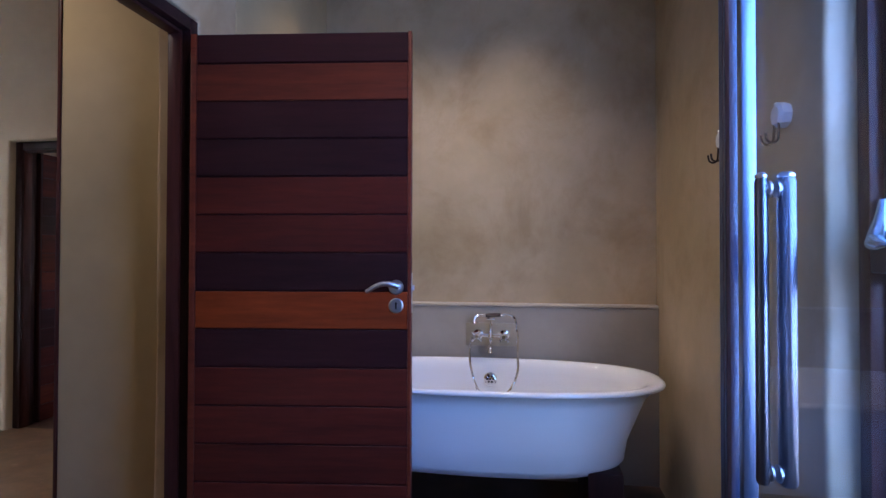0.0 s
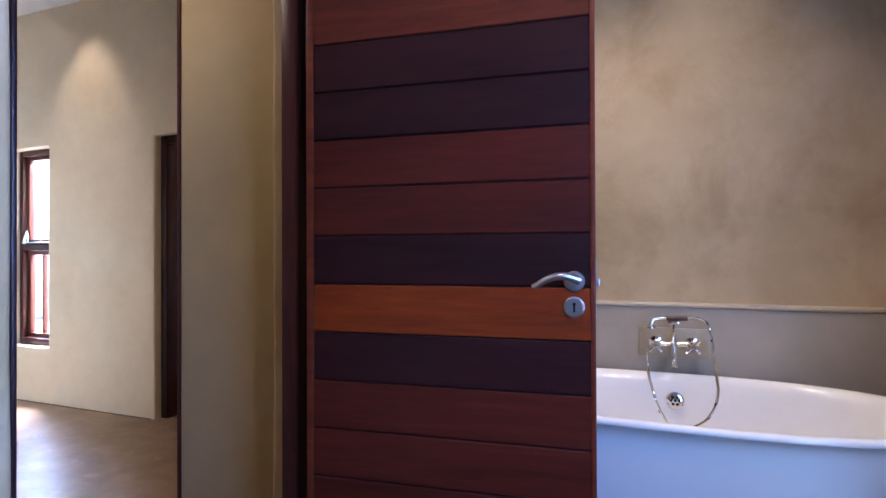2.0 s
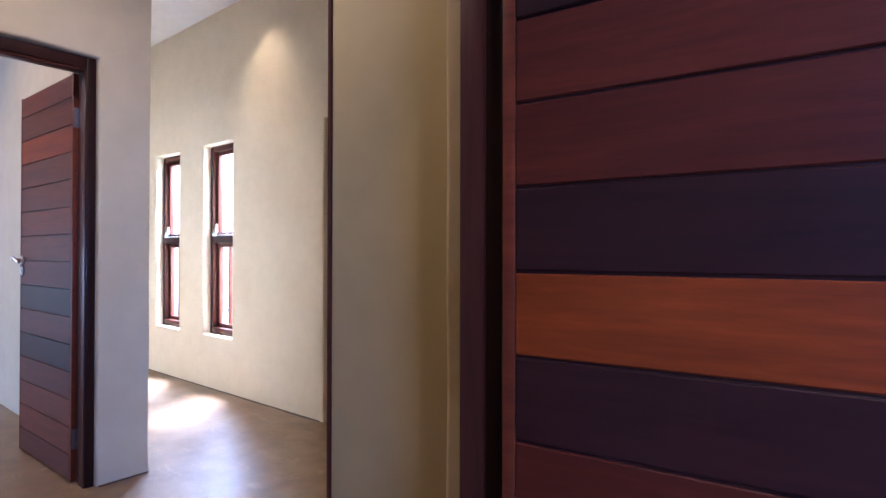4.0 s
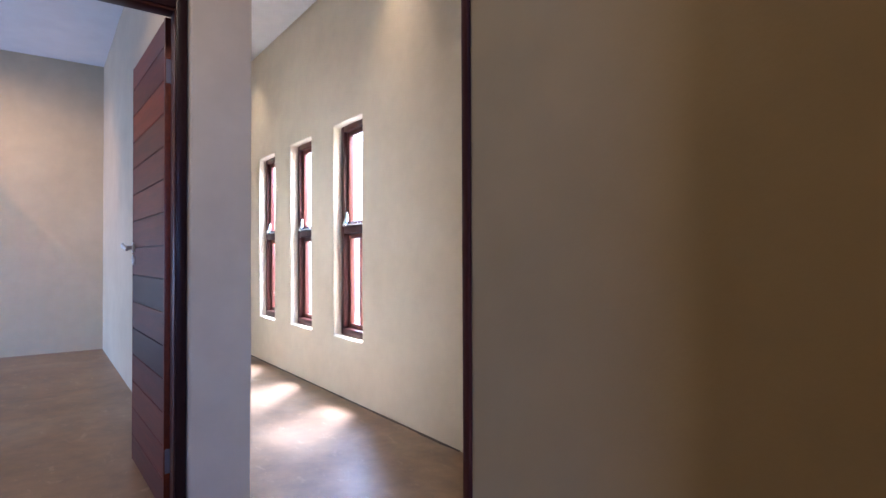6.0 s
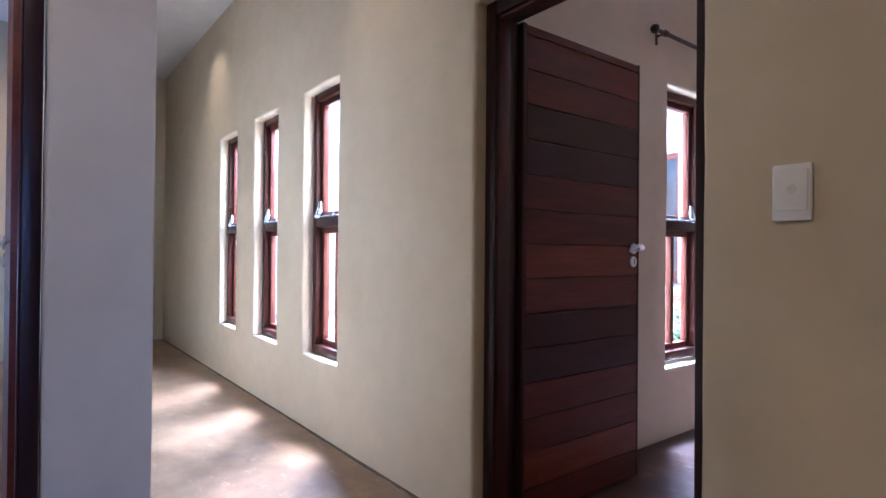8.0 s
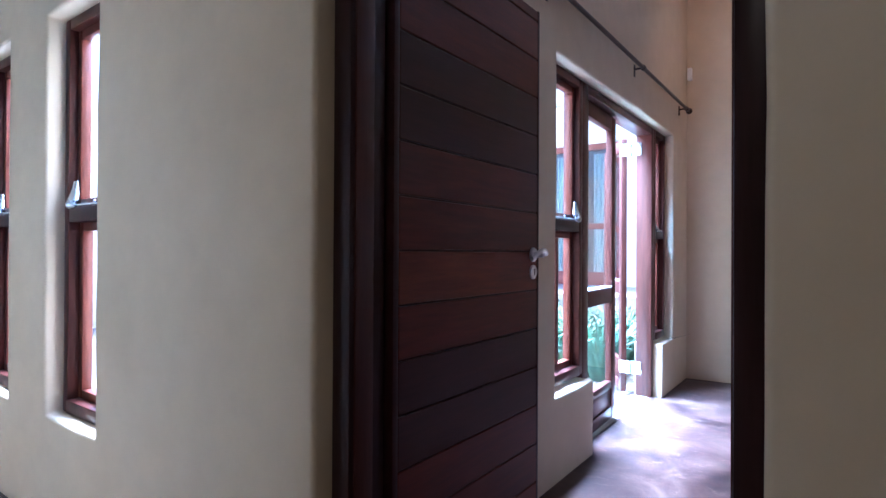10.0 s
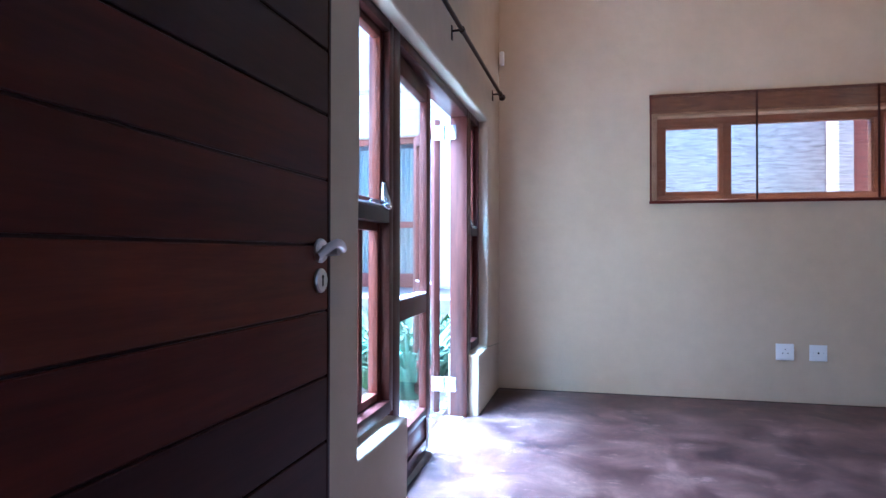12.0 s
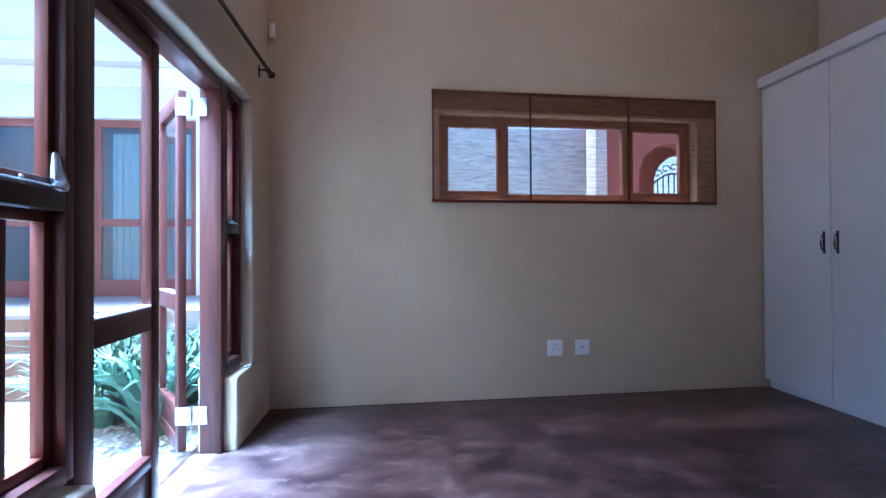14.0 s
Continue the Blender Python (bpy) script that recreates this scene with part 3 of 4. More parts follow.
for n, x in enumerate((-5.175, -6.095, -6.995)):
    casement("window_hall", "narrow dark-framed hung window in a white plaster reveal", -0.24, 0.24, 0.455, 2.10, (x, 4.99, 0), bar=0.007)


# ---- the outside ----
structure(part("ground", box(bmesh.new(), -60, 60, -60, 60, -0.5, -0.205), SOIL))
structure(part("paving_court", box(bmesh.new(), -12, -4.14, 5.1, 10.2, -0.204, -0.06, 0.01), PAVING))
structure(part("terrace", box(bmesh.new(), -12, -4.2, 10.95, 13.2, -0.204, 0.58, 0.01), PAVING))
for n in range(4):
    step = boxed("garden_step", PAVING, None, (-8.6, -5.9, 10.05 + 0.24 * n, 10.96, -0.2, 0.09 + 0.16 * n), 0.012)
    boxed("riser", RISER, step, (-8.59, -5.91, 10.046 + 0.24 * n, 10.049 + 0.24 * n, -0.19 if n == 0 else 0.092 + 0.16 * (n - 1), 0.05 + 0.16 * n), 0)
    tagged(step, "pale stone garden step up to the terrace", "step", "garden steps")

facade = thing("courtyard_house", "white rendered house across the courtyard with wood windows", "house")
for a, b in ((-12, -9.2), (-7.40, -7.05), (-5.68, -3.2)):
    boxed("wall", FACADE, facade, (a, b, 13.0, 13.3, -0.2, 3.4), 0.01)
boxed("wall", FACADE, facade, (-9.2, -7.40, 13.0, 13.3, 2.98, 3.4), 0.01)
boxed("wall", FACADE, facade, (-7.05, -5.68, 13.0, 13.3, 2.98, 3.4), 0.01)
boxed("wall", FACADE, facade, (-12, -3.2, 13.0, 13.3, 3.4, 3.68), 0.01)
boxed("cornice", FACADE, facade, (-12.1, -3.1, 12.78, 13.35, 3.68, 3.93), 0.03)
boxed("parapet", FACADE, facade, (-12.1, -3.1, 12.95, 13.3, 3.93, 4.6), 0.02)
# inner surfaces, darkened in colour to stand for the unlit room
boxed("inner_wall", ROOM_SHADE, facade, (-12, -3.2, 15.3, 15.4, 0.4, 3.4), 0)
boxed("inner_floor", ROOM_SHADE, facade, (-12, -3.2, 13.3, 15.3, 0.35, 0.45), 0)
boxed("roof", FACADE, facade, (-12, -3.2, 13.3, 15.4, 3.4, 3.5), 0)


def french_window(x0, x1, z0, z1, y, n=2, curtain=True):
    w = (x1 - x0) / n
    for k in range(n):
        a, b = x0 + w * k, x0 + w * (k + 1)
        bm = bmesh.new()
        for dims in ((a, a + 0.09, z0, z1), (b - 0.09, b, z0, z1), (a + 0.09, b - 0.09, z1 - 0.1, z1), (a + 0.09, b - 0.09, z0, z0 + 0.22), (a + 0.09, b - 0.09, z0 + 0.95, z0 + 1.05)):
            box(bm, dims[0], dims[1], y, y + 0.07, dims[2], dims[3], 0.005)
        win = part("window", bm, PINK_WOOD, facade)
        part("pane", box(bmesh.new(), a + 0.09, b - 0.09, y + 0.03, y + 0.036, z0 + 0.22, z1 - 0.1), GLASS, win)
        if not curtain:
            continue
        bm = bmesh.new()
        vs = []
        for i in range(31):
            px = a + 0.1 + (w * 0.55) * i / 30
            py = y + 0.30 + 0.022 * math.sin(i * 0.85)
            vs.append((bm.verts.new((px, py, z0 + 0.1)), bm.verts.new((px, py, z1 - 0.12))))
        for p, q in zip(vs, vs[1:]):
            bm.faces.new((p[0], q[0], q[1], p[1]))
        part("curtain", bm, CURTAIN, win)


french_window(-7.05, -5.68, 0.58, 2.98, 13.1)
french_window(-9.20, -7.40, 0.58, 2.98, 13.1, 1, False)

# terracotta garden wall with an arch, seen by the high window
def arched(y0, y1, cx, r, zs, left, material_, root):
    bm = bmesh.new()
    zt = 4.2
    pts = [(cx - r, -0.2)] + [(cx - r * math.cos(math.pi * k / 20), zs + r * math.sin(math.pi * k / 20)) for k in range(21)] + [(cx + r, -0.2)]
    outer = [(left, -0.2)] + [(left + (6.0 - left) * k / 20, zt) for k in range(21)] + [(6.0, -0.2)]
    rows = []
    for (a, b), (c, d) in zip(pts, outer):
        rows.append([bm.verts.new((a, y0, b)), bm.verts.new((c, y0, d)), bm.verts.new((c, y1, d)), bm.verts.new((a, y1, b))])
    for p, q in zip(rows, rows[1:]):
        for k in range(4):
            bm.faces.new((p[k], q[k], q[(k + 1) % 4], p[(k + 1) % 4]))
    part("wall_face", bm, material_, root)


def arch_wall():
    root = thing("arched_garden_wall", "terracotta rendered wall with an arched gateway and a passage under an added shading slab", "wall")
    arched(13.0, 13.3, 1.07, 0.50, 2.24, 0.06, RED_WALL, root)
    arched(14.2, 14.4, 1.88, 0.50, 2.30, 0.26, RED_WALL, root)
    # unseen slab, added to keep the space between the walls in shade
    boxed("passage_shade_slab", RED_WALL, root, (0.26, 5.9, 13.3, 14.2, 3.1, 3.25), 0.01)
    boxed("pier", FACADE, root, (-0.115, 0.055, 12.9, 13.3, -0.2, 3.9), 0.01)
    bm = bmesh.new()
    cx, r, y = 1.88, 0.50, 14.47

    def rail(x):
        return 2.52 - 1.25 * (x - cx) ** 2

    for k in range(11):
        x = cx - r + k * r / 5
        tube(bm, [(x, y, -0.1), (x, y, rail(x))], 0.012, 6)
    for low in (2.3, 0.85, 0.0):
        tube(bm, [(cx - r + k * r / 6, y, rail(cx - r + k * r / 6) - low) for k in range(13)], 0.016, 6)
    for k in range(-3, 4):
        x = cx + k * 0.15
        c = Vector((x, y, rail(x) + 0.10))
        tube(bm, [c + Vector((math.cos(a), 0, math.sin(a))) * (0.085 - 0.011 * a) for a in [0.5 * j for j in range(13)]], 0.011, 6)
    part("gate", bm, BRONZE, root, "black wrought-iron gate with scrolls")


arch_wall()
hedge_wall = boxed("boundary_wall", COOL_WALL, None, (-3.4, 0.2, 14.2, 14.5, -0.2, 3.2), 0.01)
tagged(hedge_wall, "pale rendered boundary wall behind the room", "wall")
boxed("court_end_wall", FACADE, None, (-12.4, -12.1, 5.0, 13.3, -0.2, 3.6), 0.01)
tagged(bpy.data.objects["court_end_wall"], "white rendered wall closing the courtyard", "wall")


def strap_plant(place, n, size, mat, rng):
    root = thing("agapanthus_clump", "green strap-leaved clump in the garden bed", "plant", "garden plants", place)
    bm = bmesh.new()
    for k in range(n):
        a = rng.uniform(0, 2 * math.pi)
        reach = size * rng.uniform(0.45, 1.0)
        up = size * rng.uniform(0.7, 1.15)
        wid = size * rng.uniform(0.028, 0.045)
        d = Vector((math.cos(a), math.sin(a), 0))
        s = Vector((-math.sin(a), math.cos(a), 0))
        base = d * rng.uniform(0, size * 0.12)
        prev = None
        for j in range(7):
            q = j / 6
            p = base + d * reach * q ** 1.4 + Vector((0, 0, up * (q * 1.35 - q * q * rng.uniform(0.55, 0.75))))
            ww = wid * (1 - q ** 2.2) + 0.001
            cur = (bm.verts.new(p - s * ww), bm.verts.new(p + Vector((0, 0, -ww * 0.5))), bm.verts.new(p + s * ww))
            if prev:
                bm.faces.new((prev[0], prev[1], cur[1], cur[0]))
                bm.faces.new((prev[1], prev[2], cur[2], cur[1]))
            prev = cur
    part("leaves", bm, mat, root)
    return root


rng = random.Random(5)
for n in range(44):
    y = rng.uniform(8.9, 12.4)
    x = rng.uniform(-3.10 - 0.48 * (y - 5.2), -4.5)
    if n < 5:
        x, y = ((-5.05, 9.6), (-5.2, 10.3), (-4.75, 9.75), (-5.55, 10.9), (-4.65, 10.6))[n]
    strap_plant((x, y, -0.09), 70, rng.uniform(0.50, 0.78), LEAF_C if n % 4 == 3 and y > 10.4 else (LEAF_A, LEAF_B)[n % 2], rng)
structure(part("garden_bed", box(bmesh.new(), -5.88, -4.16, 8.85, 12.6, -0.203, -0.055, 0.01), SOIL))


def scatter(name, n, x0, x1, y0, y1, z, small, big, mat, label):
    bm = bmesh.new()
    r = random.Random(11)
    for _ in range(n):
        c = Vector((r.uniform(x0, x1), r.uniform(y0, y1), z))
        s = r.uniform(small, big)
        vs = []
        for v in ((1, 0, 0), (-1, 0, 0), (0, 1, 0), (0, -1, 0), (0, 0, 0.6), (0, 0, -0.4)):
            vs.append(bm.verts.new(c + Vector(v) * s * r.uniform(0.7, 1.2)))
        for a, b in ((0, 2), (2, 1), (1, 3), (3, 0)):
            bm.faces.new((vs[a], vs[b], vs[4]))
            bm.faces.new((vs[b], vs[a], vs[5]))
    ob = part(name, bm, mat, None, "", 0)
    return tagged(ob, label, "gravel", "", "stuff")


scatter("pebbles", 1500, -5.8, -4.2, 8.3, 10.4, -0.05, 0.008, 0.028, PEBBLE, "pale pebbles and leaf litter on the garden bed")

# ---- french doors and sidelights of the room ----
def side_light(name, y0, y1, label, transom, flip=False):
    root = casement(name, label, 0, y1 - y0, 0.44, 2.115, (-3.955, y0, 0), 90, transom, flip)
    return root


side_light("sidelight_window", 6.56, 7.062, "hardwood sidelight with hung sash beside the glazed doors", 1.28, True)
side_light("sidelight_window", 8.555, 8.88, "narrow hardwood sidelight beside the wall corner", 1.28)
fr = thing("garden_door_frame", "hardwood frame round the glazed garden doors", "door frame", "door frames")
boxed("post", FRAME_WOOD, fr, (-4.075, -3.955, 7.065, 7.148, 0, 2.115), 0.005)
boxed("post", FRAME_WOOD, fr, (-4.075, -3.955, 8.482, 8.552, 0, 2.115), 0.005)
boxed("head", FRAME_WOOD, fr, (-4.075, -3.955, 7.148, 8.482, 2.062, 2.115), 0.005)
boxed("threshold", PAVING, fr, (-4.105, -3.98, 7.148, 8.482, -0.03, 0.004), 0.002)


def glazed_leaf(at, turn, label):
    root = thing("garden_door", label, "door", "glazed garden doors", at, turn)
    w, t, s = 0.655, 0.022, 0.085
    boxed("stile", FRAME_WOOD, root, (0.002, s, -t, t, 0.02, 2.05), 0.004)
    boxed("stile", FRAME_WOOD, root, (w - s, w, -t, t, 0.02, 2.05), 0.004)
    boxed("rail", FRAME_WOOD, root, (s, w - s, -t, t, 1.96, 2.05), 0.004)
    boxed("rail", FRAME_WOOD, root, (s, w - s, -t, t, 0.80, 0.90), 0.004)
    boxed("rail", FRAME_WOOD, root, (s, w - s, -t, t, 0.02, 0.10), 0.004)
    boxed("bottom_panel", FRAME_WOOD, root, (s, w - s, -t + 0.008, t - 0.008, 0.10, 0.22), 0.003)
    boxed("rail", FRAME_WOOD, root, (s, w - s, -t, t, 0.22, 0.27), 0.004)
    for a, b in ((0.27, 0.80), (0.90, 1.96)):
        pane = part("pane", box(bmesh.new(), s - 0.003, w - s + 0.003, -0.003, 0.003, a, b), GLASS, root)
        pane.visible_shadow = False
    # white teeth that imitate a broken reflection along the mid rail
    bm = bmesh.new()
    for k in range(40):
        x = s + 0.006 + k * 0.0121
        if x < w - s - 0.006:
            box(bm, x, x + 0.007, -t + 0.001, -0.0035, 0.9005, 0.909)
            box(bm, x, x + 0.007, 0.0035, t - 0.001, 0.9005, 0.909)
    part("rail_glint", bm, PLASTIC, root, "row of white teeth imitating a glint along the mid rail")
    return root


glazed_leaf((-4.005, 7.150, 0), 92.5, "closed hardwood glazed door with mid rail and lower panel")
right_leaf = glazed_leaf((-4.165, 8.475, 0), 121.5, "hardwood glazed door swung open to the garden")
for z in (0.172, 1.905):
    bm = box(bmesh.new(), -4.115, -4.030, 8.474, 8.4805, z, z + 0.100, 0.001)
    part("hinge_plate", bm, STAY, fr, "wide pale steel hinge plate on the post")
    bm = box(bmesh.new(), -4.200, -4.121, 8.466, 8.4725, z, z + 0.100, 0.001)
    tube(bm, [(-4.118, 8.468, z), (-4.118, 8.468, z + 0.100)], 0.007, 10)
    hp = part("hinge", bm, STAY, None, "wide pale steel parliament hinge")
    hp.parent = right_leaf
    hp.matrix_parent_inverse = right_leaf.matrix_world.inverted()

rod = thing("curtain_rod", "dark metal curtain rod above the garden doors", "curtain rod")
part("pole", tube(bmesh.new(), [(-3.825, 6.33, 2.368), (-3.825, 9.14, 2.368)], 0.0125, 14), BRONZE, rod)
for y in (6.33, 9.14):
    s = -1 if y < 7 else 1
    part("finial", disc(bmesh.new(), (-3.825, y, 2.368), (0, s, 0), [(0, 0.013), (0.004, 0.020), (0.020, 0.027), (0.036, 0.020), (0.042, 0.008)], 16), BRONZE, rod)
for y in (6.42, 7.79, 9.06):
    bm = tube(bmesh.new(), [(-3.886, y, 2.368), (-3.838, y, 2.368)], 0.007, 8)
    box(bm, -3.888, -3.879, y - 0.012, y + 0.012, 2.318, 2.398, 0.002)
    disc(bm, (-3.825, y - 0.012, 2.368), (0, 1, 0), [(0, 0.018), (0.024, 0.018)], 14)
    part("bracket", bm, BRONZE, rod)

sensor = thing("alarm_sensor", "small white alarm sensor high in the corner", "sensor", "", (-3.868, 9.348, 2.736))
boxed("body", PLASTIC, sensor, (-0.004, 0.032, -0.05, 0.0, -0.055, 0.055), 0.008, "", 3)

# ---- back wall: window, blind, sockets ----
def on_back(u, y=0.0, z=0.0):
    return pose(-3.885, 9.3546, 0, 0, 0, BACK) @ Vector((u, y, z))


def back_window():
    root = thing("high_window", "three-light pine window high in the wall", "window", "", (-3.885, 9.3546, 0), BACK)
    x0, x1, z0, z1, y0, y1 = 1.252, 3.386, 1.542, 2.203, 0.09, 0.16
    boxed("window_frame", PINE, root, (x0, x1, y0, y1, z1 - 0.05, z1), 0.004)
    boxed("window_frame", PINE, root, (x0, x1, y0, y1, z0, z0 + 0.045), 0.004)
    for x in (x0 + 0.001, 1.76, 2.80, x1 - 0.051):
        boxed("mullion", PINE, root, (x, x + 0.05, y0 + 0.001, y1 - 0.001, z0 + 0.045, z1 - 0.05), 0.004)
    for a, b in ((1.303, 1.76), (1.81, 2.80), (2.85, 3.335)):
        bm = bmesh.new()
        s = 0.032 if b - a < 0.7 else 0.010
        box(bm, a, a + s, y0 + 0.01, y1 - 0.01, z0 + 0.045, z1 - 0.05, 0.002)
        box(bm, b - s, b, y0 + 0.01, y1 - 0.01, z0 + 0.045, z1 - 0.05, 0.002)
        box(bm, a + s, b - s, y0 + 0.01, y1 - 0.01, z1 - 0.05 - s, z1 - 0.05, 0.002)
        box(bm, a + s, b - s, y0 + 0.01, y1 - 0.01, z0 + 0.045, z0 + 0.045 + s, 0.002)
        sh = part("sash", bm, PINE, root)
        p = part("pane", box(bmesh.new(), a + s, b - s, 0.122, 0.126, z0 + 0.045 + s, z1 - 0.05 - s), GLASS, sh)
        p.visible_shadow = False


back_window()
blind = thing("roman_blind", "lowered woven brown grass blind over the high window", "blind", "", (-3.885, 9.3546, 0), BACK)
bx0, bx1, bz0, bz1 = 1.19, 3.54, 1.517, 2.370
part("cloth", box(bmesh.new(), bx0, bx1, -0.030, -0.027, bz0 + 0.01, bz1), BLIND, blind)
boxed("valance", BLIND, blind, (bx0 - 0.002, bx1 + 0.002, -0.036, -0.0325, bz1 - 0.15, bz1), 0)
boxed("head_rail", WOOD_MID, blind, (bx0, bx1, -0.026, -0.002, bz1 - 0.02, bz1 + 0.002), 0.002)
boxed("bottom_rail", WOOD_MID, blind, (bx0 - 0.004, bx1 + 0.004, -0.038, -0.022, bz0 - 0.004, bz0 + 0.020), 0.003)
for u in (1.952, 2.765):
    boxed("tape", WOOD_DARK, blind, (u, u + 0.014, -0.0385, -0.0368, bz0 + 0.02, bz1 - 0.005), 0)
for u in (bx0, bx1 - 0.012):
    boxed("edge_binding", WOOD_MID, blind, (u, u + 0.012, -0.0385, -0.0366, bz0 + 0.02, bz1 - 0.005), 0)


def plate(name, label, u, z, w, h, kind):
    root = thing(name, label, "socket" if kind != "switch" else "switch", "wall plates", tuple(on_back(u)), BACK)
    boxed("plate", PLASTIC, root, (-w / 2, w / 2, -0.009, 0.0, z - h / 2, z + h / 2), 0.004)
    if kind == "socket":
        boxed("inset", PLASTIC, root, (-w * 0.38, w * 0.38, -0.0125, -0.009, z - h * 0.38, z + h * 0.38), 0.002)
        for dx, dz in ((0.0, 0.022), (-0.018, -0.008), (0.018, -0.008)):
            part("pin_hole", disc(bmesh.new(), (dx, -0.0125, z + dz), (0, -1, 0), [(0, 0.0042), (0.0006, 0.0042)], 12), BLACK, root)
        boxed("rocker", PLASTIC, root, (0.022, 0.034, -0.0155, -0.0125, z + 0.014, z + 0.036), 0.001)
    else:
        part("screw", disc(bmesh.new(), (-0.035, -0.009, z), (0, -1, 0), [(0, 0.004), (0.001, 0.003)], 10), STEEL, root)
        part("screw", disc(bmesh.new(), (0.035, -0.009, z), (0, -1, 0), [(0, 0.004), (0.001, 0.003)], 10), STEEL, root)
        part("aerial_hole", disc(bmesh.new(), (0, -0.009, z), (0, -1, 0), [(0, 0.007), (0.002, 0.005)], 12), BLACK, root)
    return root


plate("wall_socket", "white square plug socket low on the wall", 2.157, 0.382, 0.125, 0.125, "socket")
plate("blank_plate", "white square blank outlet plate beside the socket", 2.383, 0.382, 0.120, 0.120, "blank")

switch = thing("light_switch", "white rectangular light switch by the room door", "switch", "wall plates", (-2.629, 4.92, 1.245))
boxed("plate", PLASTIC, switch, (-0.042, 0.042, -0.010, 0.002, -0.066, 0.066), 0.004)
boxed("inset", PLASTIC, switch, (-0.034, 0.034, -0.0125, -0.010, -0.042, 0.052), 0.002)
part("dimmer_dot", disc(bmesh.new(), (0, -0.0125, 0.008), (0, -1, 0), [(0, 0.010), (0.002, 0.009), (0.003, 0.006)], 18), PLASTIC, switch)

# ---- fitted wardrobe ----
wx = 0.085
for n in range(2):
    y1 = 9.62 - n * 1.43
    y0 = y1 - 1.428
    cup = thing("wardrobe_unit", "tall cream painted wardrobe unit with paired doors and ring pulls", "wardrobe", "fitted wardrobe")
    boxed("body", CUPBOARD, cup, (wx + 0.02, 0.638, y0, y1, 0.07, 2.49), 0.002)
    boxed("plinth", CUPBOARD, cup, (wx + 0.05, 0.60, y0, y1, 0.0, 0.07), 0.002)
    for a, b, hy in ((y1 - 0.712, y1 - 0.004, y1 - 0.655), (y0 + 0.004, y1 - 0.718, y1 - 0.778)):
        d = boxed("door", CUPBOARD, cup, (wx, wx + 0.019, a, b, 0.075, 2.485), 0.003)
        bm = tube(bmesh.new(), [(wx - 0.002, hy, 1.25), (wx - 0.022, hy, 1.235), (wx - 0.026, hy, 1.19), (wx - 0.022, hy, 1.145), (wx - 0.002, hy, 1.13)], [0.005, 0.005, 0.006, 0.005, 0.005], 10)
        box(bm, wx - 0.003, wx + 0.001, hy - 0.011, hy + 0.011, 1.11, 1.27, 0.001)
        part("handle", bm, BRONZE, d, "dark metal cupboard handle")
top = thing("wardrobe_cornice", "cream painted cornice board on the wardrobe", "cornice")
boxed("board", CUPBOARD, top, (wx - 0.03, 0.638, 6.76, 9.632, 2.492, 2.575), 0.006)

